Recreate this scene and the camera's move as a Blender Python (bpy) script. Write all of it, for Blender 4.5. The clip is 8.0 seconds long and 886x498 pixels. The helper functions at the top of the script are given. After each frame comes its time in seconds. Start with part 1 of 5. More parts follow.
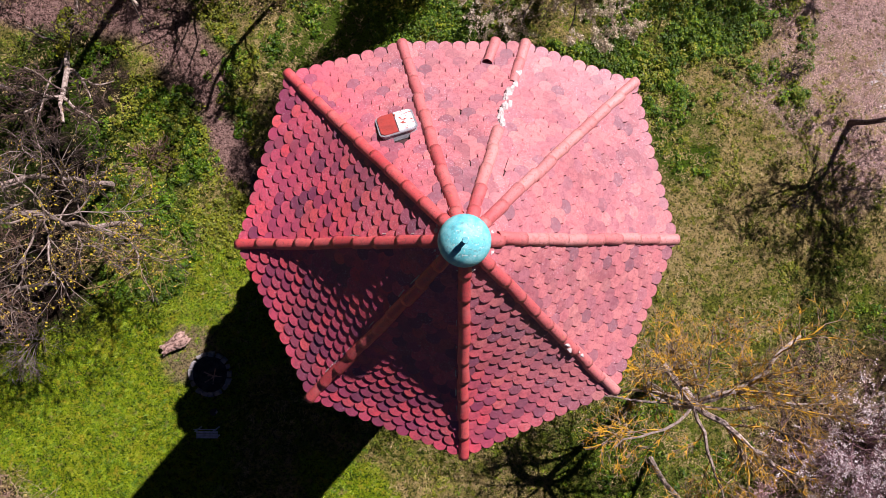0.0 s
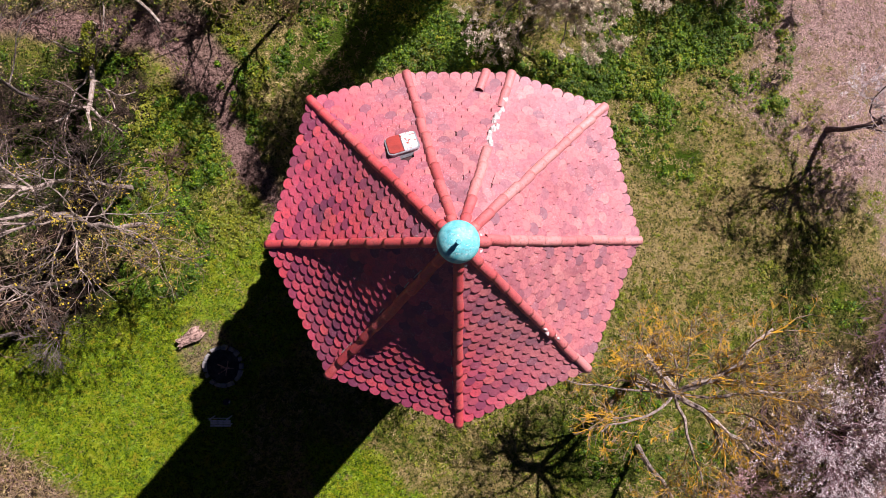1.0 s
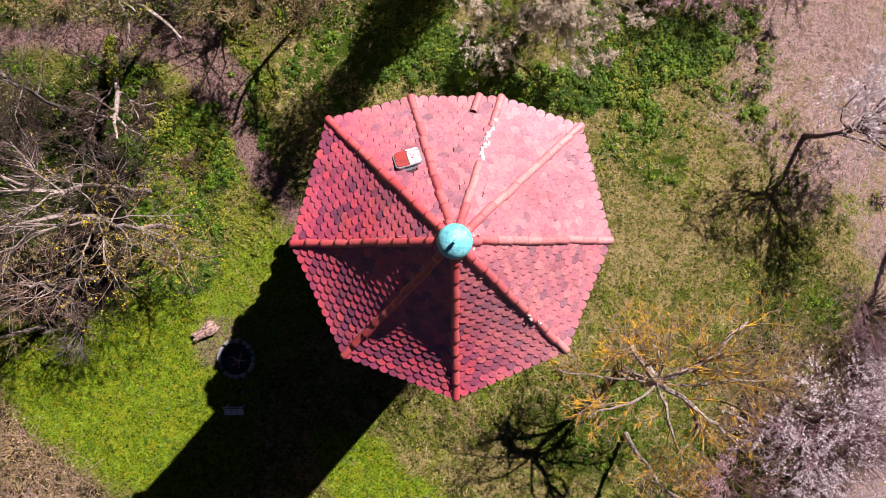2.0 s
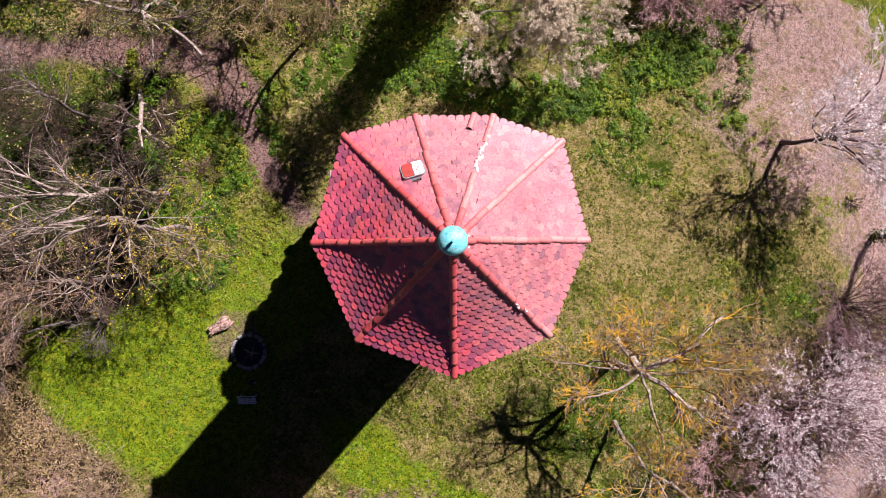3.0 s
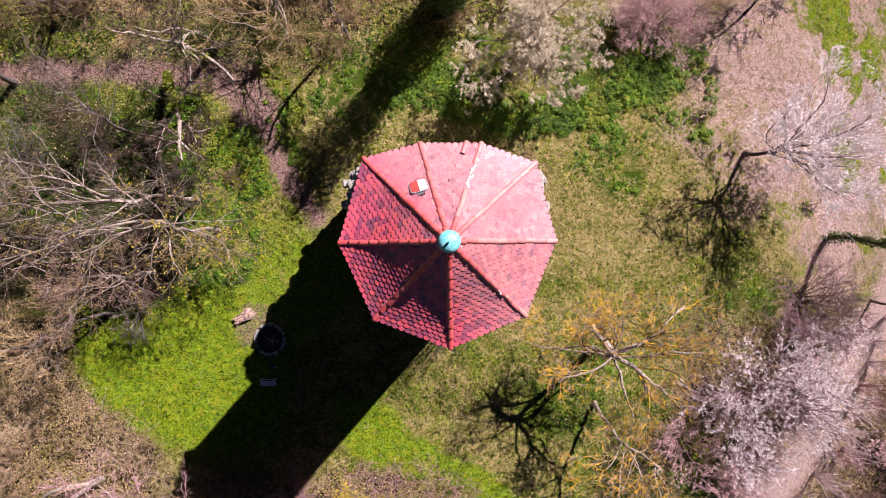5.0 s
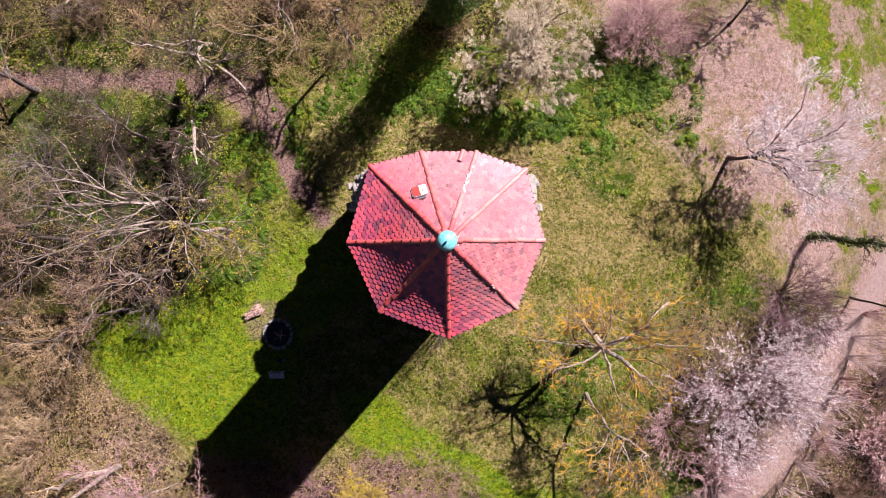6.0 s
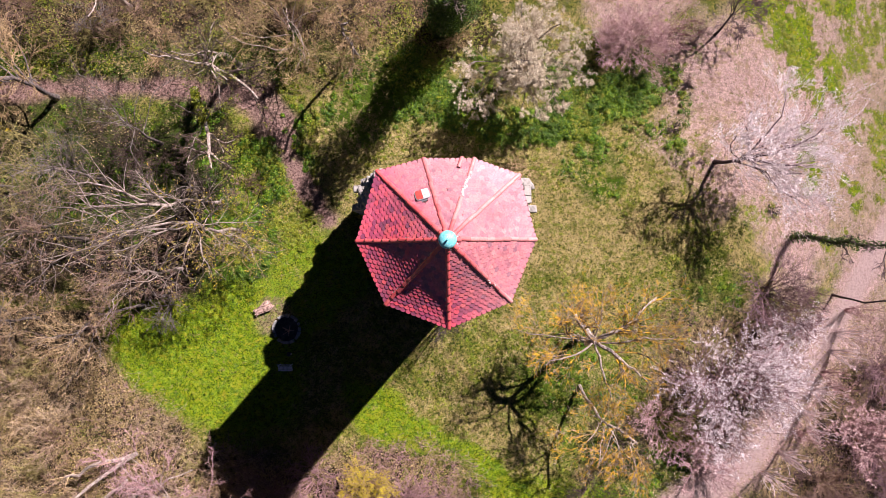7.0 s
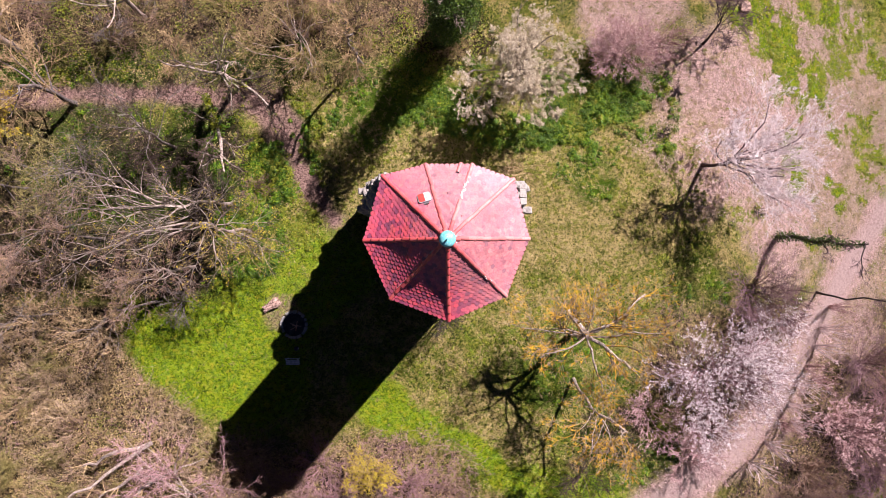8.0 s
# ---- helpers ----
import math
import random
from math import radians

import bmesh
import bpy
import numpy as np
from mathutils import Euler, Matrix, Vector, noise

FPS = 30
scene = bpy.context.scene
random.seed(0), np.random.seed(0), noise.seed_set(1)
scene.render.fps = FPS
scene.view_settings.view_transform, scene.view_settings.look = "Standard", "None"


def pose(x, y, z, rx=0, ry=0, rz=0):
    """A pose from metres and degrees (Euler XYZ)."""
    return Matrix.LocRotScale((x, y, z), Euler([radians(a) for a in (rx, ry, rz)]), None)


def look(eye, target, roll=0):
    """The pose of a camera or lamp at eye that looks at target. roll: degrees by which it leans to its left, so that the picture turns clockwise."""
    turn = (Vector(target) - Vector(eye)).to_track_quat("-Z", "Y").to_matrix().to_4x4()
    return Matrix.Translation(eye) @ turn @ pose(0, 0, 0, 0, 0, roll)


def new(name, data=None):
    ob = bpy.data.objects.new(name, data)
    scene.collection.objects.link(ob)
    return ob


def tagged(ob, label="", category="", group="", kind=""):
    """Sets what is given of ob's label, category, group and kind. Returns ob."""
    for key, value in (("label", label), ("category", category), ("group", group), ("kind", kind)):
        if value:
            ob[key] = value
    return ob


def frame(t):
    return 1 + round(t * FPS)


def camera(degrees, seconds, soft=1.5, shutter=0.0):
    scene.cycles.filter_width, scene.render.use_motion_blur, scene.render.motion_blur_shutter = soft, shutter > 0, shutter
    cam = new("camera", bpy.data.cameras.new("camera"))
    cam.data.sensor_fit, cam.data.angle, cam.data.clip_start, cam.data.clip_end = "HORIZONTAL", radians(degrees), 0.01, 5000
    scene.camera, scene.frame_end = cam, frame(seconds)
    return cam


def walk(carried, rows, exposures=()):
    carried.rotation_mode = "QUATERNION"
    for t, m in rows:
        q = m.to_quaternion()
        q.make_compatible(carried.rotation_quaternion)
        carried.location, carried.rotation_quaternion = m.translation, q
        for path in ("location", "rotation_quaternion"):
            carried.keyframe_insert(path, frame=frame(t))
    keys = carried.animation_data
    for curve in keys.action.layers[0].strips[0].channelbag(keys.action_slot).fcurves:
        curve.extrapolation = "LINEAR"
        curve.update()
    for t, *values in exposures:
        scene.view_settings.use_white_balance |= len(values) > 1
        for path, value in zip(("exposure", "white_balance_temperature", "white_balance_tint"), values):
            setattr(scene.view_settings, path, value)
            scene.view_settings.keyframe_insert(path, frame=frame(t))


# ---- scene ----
cam = camera(62.4, 8.0, soft=0.55)
METRES, EYE, TILT, LEAN, TURN = 17.0, 29.6, -90.0, 0.0, 0.0
ROWS = [
    (0.0, 0.0, 0.0, 0.0, 0.0, 0.0, -0.0),
    (0.5, 0.0007, -0.0474, -0.0007, 0.01, -0.02, -0.01),
    (1.0, 0.0019, -0.1074, -0.0, 0.02, -0.03, -0.03),
    (1.5, 0.0028, -0.1652, -0.0007, 0.03, -0.03, -0.05),
    (3.0, 0.0027, -0.3568, -0.004, 0.02, 0.0, -0.04),
    (3.5, 0.0029, -0.4227, -0.0051, 0.01, -0.0, -0.06),
    (4.0, 0.0039, -0.4891, -0.0052, 0.01, 0.01, -0.08),
    (4.5, 0.0037, -0.5551, -0.0054, 0.01, 0.01, -0.08),
    (6.0, 0.0068, -0.7459, -0.0091, 0.01, 0.03, -0.06),
    (6.5, 0.006, -0.8104, -0.0113, 0.0, 0.05, -0.06),
    (7.0, 0.0053, -0.8751, -0.0133, 0.0, 0.06, -0.06),
    (7.5, 0.0047, -0.9394, -0.0147, 0.0, 0.05, -0.07),
    (8.0, 0.0048, -0.9997, -0.0164, 0.01, 0.06, -0.06),
]
walk(cam, [(t, pose(0, 0, EYE, TILT, LEAN, TURN) @ pose(METRES * x, METRES * y, METRES * z, 90 + pitch, roll, yaw)) for t, x, y, z, yaw, pitch, roll in ROWS],
     exposures=((0.0, 0.53, 6500, 17), (1.5, 0.70, 6500, 15), (4.0, 0.95, 6500, 15), (6.0, 1.03, 6500, 15), (8.0, 1.07, 6500, 16)))

# ---- light ----
SUN_ELEVATION, SUN_AZIMUTH = radians(46.5), math.atan2(0.655, 0.755)  # azimuth from +y towards +x
world = bpy.data.worlds.new("sky")
scene.world = world
world.use_nodes = True
wn = world.node_tree.nodes
sky = wn.new("ShaderNodeTexSky")
sky.sky_type, sky.sun_disc = "NISHITA", False
sky.sun_elevation, sky.sun_rotation = SUN_ELEVATION, SUN_AZIMUTH
sky.air_density, sky.dust_density, sky.ozone_density, sky.altitude = 0.10, 0.0, 10.0, 400
wn["Background"].inputs["Strength"].default_value = 0.05
world.node_tree.links.new(sky.outputs[0], wn["Background"].inputs["Color"])
sun = new("sun", bpy.data.lights.new("sun", "SUN"))
sun.data.energy, sun.data.angle, sun.data.color = 5.0, radians(0.5), (1.0, 0.900, 0.920)
to_sun = Vector((math.sin(SUN_AZIMUTH) * math.cos(SUN_ELEVATION), math.cos(SUN_AZIMUTH) * math.cos(SUN_ELEVATION), math.sin(SUN_ELEVATION)))
sun.matrix_world = look(to_sun * 80, (0, 0, 0))


# ---- materials ----
class Nodes:
    """Short hand for a node material."""

    def __init__(self, name, rough=0.8, metal=0.0, spec=0.3):
        self.mat = bpy.data.materials.new(name)
        self.mat.use_nodes = True
        self.tree = self.mat.node_tree
        self.bsdf = self.tree.nodes["Principled BSDF"]
        self.bsdf.inputs["Roughness"].default_value = rough
        self.bsdf.inputs["Metallic"].default_value = metal
        self.bsdf.inputs["Specular IOR Level"].default_value = spec
        self.pos = self.tree.nodes.new("ShaderNodeNewGeometry")

    def link(self, a, b):
        self.tree.links.new(a, b)

    def put(self, socket, value):
        if isinstance(value, bpy.types.NodeSocket):
            self.link(value, socket)
        elif isinstance(value, tuple) and len(value) == 3:
            socket.default_value = (*value, 1.0)
        else:
            socket.default_value = value

    def noise(self, scale, detail=4.0, rough=0.6, coords=None):
        n = self.tree.nodes.new("ShaderNodeTexNoise")
        n.inputs["Scale"].default_value, n.inputs["Detail"].default_value, n.inputs["Roughness"].default_value = scale, detail, rough
        self.link(coords or self.pos.outputs["Position"], n.inputs["Vector"])
        return n.outputs["Fac"]

    def cells(self, scale):
        n = self.tree.nodes.new("ShaderNodeTexVoronoi")
        n.inputs["Scale"].default_value = scale
        self.link(self.pos.outputs["Position"], n.inputs["Vector"])
        return n.outputs["Distance"], n.outputs["Color"]

    def ramp(self, fac, lo, hi, a=0.0, b=1.0):
        n = self.tree.nodes.new("ShaderNodeMapRange")
        n.interpolation_type = "SMOOTHSTEP"
        self.put(n.inputs["Value"], fac)
        for key, v in (("From Min", lo), ("From Max", hi), ("To Min", a), ("To Max", b)):
            n.inputs[key].default_value = v
        return n.outputs["Result"]

    def mix(self, fac, a, b, kind="MIX"):
        n = self.tree.nodes.new("ShaderNodeMix")
        n.data_type, n.blend_type = "RGBA", kind
        self.put(n.inputs["Factor"], fac)
        self.put(n.inputs["A"], a)
        self.put(n.inputs["B"], b)
        return n.outputs["Result"]

    def math(self, op, a, b=0.0):
        n = self.tree.nodes.new("ShaderNodeMath")
        n.operation = op
        self.put(n.inputs[0], a)
        self.put(n.inputs[1], b)
        return n.outputs[0]

    def attr(self, name):
        n = self.tree.nodes.new("ShaderNodeAttribute")
        n.attribute_name = name
        return n.outputs["Fac"]

    def random_piece(self):
        return self.tree.nodes.new("ShaderNodeObjectInfo").outputs["Random"]

    def random_island(self):
        return self.pos.outputs["Random Per Island"]

    def shades(self, fac, colours):
        n = self.tree.nodes.new("ShaderNodeValToRGB")
        while len(n.color_ramp.elements) < len(colours):
            n.color_ramp.elements.new(0.5)
        for i, (place, c) in enumerate(colours):
            n.color_ramp.elements[i].position, n.color_ramp.elements[i].color = place, (*c, 1)
        self.put(n.inputs["Fac"], fac)
        return n.outputs["Color"]

    def up(self):
        n = self.tree.nodes.new("ShaderNodeSeparateXYZ")
        self.link(self.pos.outputs["Normal"], n.inputs[0])
        return n.outputs["Z"]

    def bump(self, height, strength=0.5, distance=0.02):
        n = self.tree.nodes.new("ShaderNodeBump")
        n.inputs["Strength"].default_value, n.inputs["Distance"].default_value = strength, distance
        self.link(height, n.inputs["Height"])
        self.link(n.outputs["Normal"], self.bsdf.inputs["Normal"])

    def done(self, colour):
        self.put(self.bsdf.inputs["Base Color"], colour)
        return self.mat


def tile_material():
    m = Nodes("clay_tile", 0.48, spec=0.65)
    rnd = m.random_piece()
    # two tile palettes: purplish shade put into the first, pale sunlight into the second
    shaded_reds = m.shades(rnd, [(0.0, (0.19, 0.046, 0.105)), (0.14, (0.36, 0.062, 0.130)), (0.34, (0.58, 0.086, 0.150)), (0.60, (0.70, 0.102, 0.160)), (0.86, (0.76, 0.092, 0.125)), (1.0, (0.78, 0.13, 0.14))])
    sunlit_pinks = m.shades(rnd, [(0.0, (0.30, 0.145, 0.175)), (0.14, (0.44, 0.175, 0.205)), (0.45, (0.56, 0.190, 0.208)), (0.80, (0.60, 0.215, 0.220)), (0.94, (0.62, 0.235, 0.235)), (1.0, (0.65, 0.27, 0.255))])
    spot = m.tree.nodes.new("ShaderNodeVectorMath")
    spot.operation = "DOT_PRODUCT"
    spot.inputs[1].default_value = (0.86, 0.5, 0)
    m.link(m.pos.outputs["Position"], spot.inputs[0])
    # blends from the shaded palette to the sunlit one towards the east-north-east
    sun_side = m.ramp(m.math("ADD", spot.outputs["Value"], m.noise(0.7, 3)), -0.6, 1.4)
    base = m.mix(sun_side, shaded_reds, sunlit_pinks)
    tone = m.math("FRACT", m.math("MULTIPLY", rnd, 37.7))
    weather = m.math("MULTIPLY", m.ramp(m.noise(0.9, 4), 0.42, 0.60), m.ramp(m.math("ADD", m.math("MULTIPLY", tone, 0.5), m.math("MULTIPLY", m.noise(9.0, 5), 0.6)), 0.46, 0.66))
    c = m.mix(m.math("MULTIPLY", weather, 0.5), base, (0.16, 0.070, 0.095))
    blot = m.ramp(m.noise(14, 6, 0.75), 0.46, 0.62)
    c = m.mix(m.math("MULTIPLY", blot, 0.42), c, (0.25, 0.052, 0.080))
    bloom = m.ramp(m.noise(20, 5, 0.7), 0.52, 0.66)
    c = m.mix(m.math("MULTIPLY", m.math("MULTIPLY", bloom, m.ramp(sun_side, 0.0, 1.0, 0.25, 1.0)), 0.40), c, (0.60, 0.23, 0.235))
    specks = m.ramp(m.noise(60, 3), 0.56, 0.64)
    c = m.mix(m.math("MULTIPLY", specks, 0.36), c, (0.12, 0.045, 0.055))
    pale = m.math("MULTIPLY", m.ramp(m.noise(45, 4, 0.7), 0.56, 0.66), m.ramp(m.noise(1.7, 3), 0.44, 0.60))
    c = m.mix(m.math("MULTIPLY", m.math("MULTIPLY", pale, m.ramp(sun_side, 0.0, 1.0, 0.75, 1.0)), 0.7), c, (0.66, 0.46, 0.52))
    m.bump(m.noise(70, 4), 0.6, 0.008)
    return m.done(c)


def hip_material():
    m = Nodes("clay_hip_tile", 0.48, spec=0.8)
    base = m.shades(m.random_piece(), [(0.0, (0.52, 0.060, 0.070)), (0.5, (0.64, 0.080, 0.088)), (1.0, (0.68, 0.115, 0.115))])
    # paler palette for the sun side: sunlight put into the hip colour
    sunlit_hips = m.shades(m.random_piece(), [(0.0, (0.58, 0.19, 0.19)), (0.5, (0.64, 0.24, 0.235)), (1.0, (0.68, 0.31, 0.29))])
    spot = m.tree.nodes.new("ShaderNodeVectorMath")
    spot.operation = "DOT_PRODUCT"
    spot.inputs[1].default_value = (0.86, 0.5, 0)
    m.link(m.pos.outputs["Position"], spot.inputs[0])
    base = m.mix(m.ramp(m.math("ADD", spot.outputs["Value"], m.noise(0.7, 3)), 0.4, 1.9), base, sunlit_hips)
    c = m.mix(m.math("MULTIPLY", m.ramp(m.noise(6, 5), 0.45, 0.75), 0.22), base, (0.66, 0.33, 0.31))
    c = m.mix(m.math("MULTIPLY", m.ramp(m.noise(22, 5), 0.52, 0.66), 0.45), c, (0.26, 0.08, 0.075))
    c = m.mix(m.math("MULTIPLY", m.ramp(m.noise(55, 4), 0.60, 0.68), 0.8), c, (0.12, 0.05, 0.05))
    c = m.mix(m.math("MULTIPLY", m.ramp(m.noise(11, 5), 0.68, 0.73), 0.8), c, (0.55, 0.36, 0.10))
    m.bump(m.noise(60, 4), 0.6, 0.008)
    return m.done(c)


def plain_material(name, colour, second, scale, rough=0.8, metal=0.0, bump=0.3, lo=0.42, hi=0.66):
    m = Nodes(name, rough, metal)
    c = m.mix(m.ramp(m.noise(scale, 5), lo, hi), colour, second)
    c = m.mix(m.math("MULTIPLY", m.ramp(m.noise(scale * 7, 3), 0.5, 0.7), 0.35), c, tuple(v * 0.55 for v in second))
    m.bump(m.noise(scale * 5, 4), bump, 0.02)
    return m.done(c)


def copper_material():
    m = Nodes("verdigris", 0.55, spec=0.5)
    c = m.mix(m.ramp(m.noise(9, 6, 0.7), 0.40, 0.66), (0.13, 0.58, 0.62), (0.30, 0.76, 0.78))
    crown = m.ramp(m.up(), 0.62, 0.88)
    c = m.mix(m.math("MULTIPLY", m.math("MULTIPLY", m.ramp(m.noise(24, 5, 0.7), 0.52, 0.62), crown), 0.75), c, (0.14, 0.30, 0.31))
    c = m.mix(m.math("MULTIPLY", m.math("MULTIPLY", m.ramp(m.noise(33, 4), 0.58, 0.66), crown), 0.8), c, (0.66, 0.82, 0.80))
    c = m.mix(m.math("MULTIPLY", m.ramp(m.noise(5, 4), 0.52, 0.64), 0.4), c, (0.05, 0.42, 0.52))
    m.bump(m.noise(30, 5), 0.25, 0.01)
    return m.done(c)


def bark_material(name, dark, pale, lichen=None, amount=0.0):
    m = Nodes(name, 0.9, spec=0.15)
    c = m.mix(m.ramp(m.noise(9, 5), 0.35, 0.68), dark, pale)
    c = m.mix(m.math("MULTIPLY", m.random_island(), 0.5), c, tuple(0.55 * v for v in dark))
    c = m.mix(m.ramp(m.random_piece(), 0.0, 1.0, 0.0, 0.38), c, dark)
    if lichen:
        where = m.ramp(m.noise(3.4, 4), 0.62 - amount, 0.72 - amount)
        c = m.mix(m.math("MULTIPLY", where, m.ramp(m.up(), -0.2, 0.6)), c, lichen)
    m.bump(m.noise(25, 4), 0.6, 0.02)
    return m.done(c)


def leaf_material(name, colours, rough=0.6, patchy=0.45):
    m = Nodes(name, rough, spec=0.3)
    c = m.shades(m.random_island(), [(i / max(1, len(colours) - 1), v) for i, v in enumerate(colours)])
    c = m.mix(m.ramp(m.noise(0.8, 3), 0.35, 0.7, 0, patchy), c, tuple(0.6 * v for v in colours[0]))
    return m.done(c)


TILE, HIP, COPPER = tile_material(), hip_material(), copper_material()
MORTAR = plain_material("lime_mortar", (0.70, 0.64, 0.61), (0.40, 0.34, 0.32), 14)
STONE = plain_material("grey_stone", (0.42, 0.385, 0.35), (0.20, 0.185, 0.17), 3.5, bump=0.8)
RUBBLE = plain_material("dark_stone", (0.30, 0.30, 0.30), (0.16, 0.16, 0.17), 6, bump=0.8)
DECK = plain_material("roof_felt", (0.10, 0.045, 0.045), (0.05, 0.03, 0.03), 5)
ASH = plain_material("ash_soil", (0.035, 0.035, 0.04), (0.08, 0.08, 0.085), 6)
STEEL = plain_material("weathered_zinc", (0.45, 0.47, 0.50), (0.30, 0.32, 0.35), 12, 0.5, 0.3)
RED_LID = plain_material("red_lid_paint", (0.46, 0.070, 0.060), (0.36, 0.06, 0.055), 5, 0.45)
WOOD = plain_material("weathered_wood", (0.50, 0.34, 0.28), (0.13, 0.075, 0.06), 9, bump=1.0, lo=0.46, hi=0.62)
BENCH_WOOD = plain_material("bench_wood", (0.78, 0.80, 0.84), (0.55, 0.58, 0.62), 9)
RING_STONE = plain_material("pale_field_stone", (0.38, 0.37, 0.365), (0.22, 0.215, 0.21), 5, bump=0.8)


def peeling_material():
    m = Nodes("peeling_white_paint", 0.5)
    c = m.mix(m.ramp(m.noise(17, 4), 0.56, 0.60), (0.74, 0.78, 0.80), (0.46, 0.09, 0.06))
    return m.done(c)


PEEL = peeling_material()
BARK_GREY = bark_material("grey_bark", (0.10, 0.08, 0.075), (0.38, 0.325, 0.29), (0.42, 0.33, 0.06), 0.02)
BARK_PALE = bark_material("pale_bark", (0.26, 0.20, 0.17), (0.66, 0.56, 0.48), (0.44, 0.37, 0.12), 0.0)
BARK_ASH = bark_material("ash_grey_bark", (0.22, 0.17, 0.145), (0.66, 0.56, 0.48), (0.46, 0.31, 0.06), 0.0)
BARK_LICHEN = bark_material("lichened_bark", (0.20, 0.15, 0.11), (0.44, 0.35, 0.26), (0.58, 0.33, 0.03), 0.17)
TWIG_DARK = bark_material("dark_twigs", (0.050, 0.035, 0.028), (0.215, 0.150, 0.115), (0.36, 0.29, 0.08), 0.0)
TWIG_GREY = bark_material("grey_twigs", (0.045, 0.033, 0.028), (0.27, 0.205, 0.165), (0.42, 0.34, 0.09), 0.0)
BARK_DARK = bark_material("dark_bark", (0.040, 0.030, 0.030), (0.12, 0.09, 0.085))
BARK_PLUM = bark_material("plum_bark", (0.10, 0.065, 0.07), (0.26, 0.18, 0.19))
TWIG_BROWN = bark_material("brown_twigs", (0.17, 0.105, 0.08), (0.52, 0.36, 0.27), (0.40, 0.27, 0.08), 0.0)
TWIG_TAN = bark_material("tan_twigs", (0.27, 0.175, 0.095), (0.72, 0.53, 0.30), (0.44, 0.31, 0.10), 0.0)
TWIG_STRAW = bark_material("straw_coloured_stems", (0.26, 0.18, 0.115), (0.74, 0.57, 0.39))
TWIG_OLIVE = bark_material("olive_twigs", (0.17, 0.15, 0.05), (0.46, 0.38, 0.15))
TWIG_PLUM = bark_material("plum_twigs", (0.13, 0.075, 0.085), (0.46, 0.29, 0.30))
TWIG_PINK = bark_material("pinkish_twigs", (0.30, 0.165, 0.17), (0.62, 0.40, 0.40))
BLOSSOM = leaf_material("white_blossom", [(0.74, 0.58, 0.60), (0.90, 0.82, 0.82), (0.92, 0.89, 0.88)], 0.6, 0.1)
TWIG_PETAL = bark_material("petalled_twigs", (0.64, 0.52, 0.53), (0.90, 0.81, 0.81))
BLOSSOM_CREAM = leaf_material("cream_blossom", [(0.44, 0.35, 0.23), (0.70, 0.60, 0.44), (0.84, 0.76, 0.60)], 0.6, 0.2)
BLOSSOM_PINK = leaf_material("pink_blossom", [(0.58, 0.33, 0.33), (0.80, 0.57, 0.54), (0.88, 0.71, 0.67)], 0.6, 0.15)
LEAF_DRY = leaf_material("dry_leaf", [(0.12, 0.08, 0.04), (0.42, 0.29, 0.12), (0.64, 0.47, 0.21), (0.28, 0.26, 0.05)], 0.7)
LEAF_YELLOW = leaf_material("yellow_buds", [(0.42, 0.31, 0.02), (0.66, 0.50, 0.03), (0.46, 0.42, 0.05)])
LEAF_IVY = leaf_material("ivy_leaves", [(0.020, 0.045, 0.005), (0.050, 0.10, 0.008), (0.09, 0.14, 0.012)], 0.45)
LEAF_HERB = leaf_material("herb_leaves", [(0.028, 0.080, 0.003), (0.080, 0.185, 0.005), (0.24, 0.33, 0.010)], 0.5, 0.65)
LEAF_LIME = leaf_material("lime_leaves", [(0.09, 0.13, 0.010), (0.20, 0.24, 0.014), (0.32, 0.32, 0.025)], 0.5)


def grass_material():
    m = Nodes("grass_blades", 0.55, spec=0.3)
    c = m.shades(m.random_island(), [(0.0, (0.060, 0.145, 0.003)), (0.5, (0.19, 0.325, 0.005)), (1.0, (0.33, 0.42, 0.012))])
    c = m.mix(m.ramp(m.noise(0.7, 4), 0.50, 0.64, 0, 0.6), c, (0.34, 0.37, 0.014))
    c = m.mix(m.ramp(m.noise(1.9, 4), 0.36, 0.50, 0.75, 0), c, (0.030, 0.105, 0.003))
    return m.done(c)


GRASS_BLADE = grass_material()
GRASS_DRY = leaf_material("dry_grass", [(0.26, 0.19, 0.08), (0.60, 0.47, 0.23), (0.44, 0.38, 0.11)], 0.7)


# ---- the ground ----
def lattice(seed):
    return np.random.default_rng(seed).random((64, 64))


def value_noise(x, y, size, seed):
    """Smooth noise from 0 to 1 with cells of that size in metres."""
    g, u, v = lattice(seed), np.asarray(x) / size + 17.3, np.asarray(y) / size + 9.1
    i, j = np.floor(u).astype(int), np.floor(v).astype(int)
    a, b = u - i, v - j
    a, b = a * a * (3 - 2 * a), b * b * (3 - 2 * b)
    p = lambda di, dj: g[(i + di) % 64, (j + dj) % 64]
    return (p(0, 0) * (1 - a) + p(1, 0) * a) * (1 - b) + (p(0, 1) * (1 - a) + p(1, 1) * a) * b


def fractal(x, y, size, seed, octaves=3):
    return sum(value_noise(x, y, size / 2 ** k, seed + k) * 0.5 ** k for k in range(octaves)) / sum(0.5 ** k for k in range(octaves))


def ground_height(x, y):
    x, y = np.asarray(x, float), np.asarray(y, float)
    over = np.clip(x - 16, 0, 6)
    z = -0.06 * np.clip(x - 8, 0, 60) - 0.05 * over ** 2 - 0.4 * np.clip(x - 22, 0, 9)
    return z + 0.16 * (fractal(x, y, 3.0, 3) - 0.5) * np.clip(np.hypot(x, y) / 9, 0.3, 1)


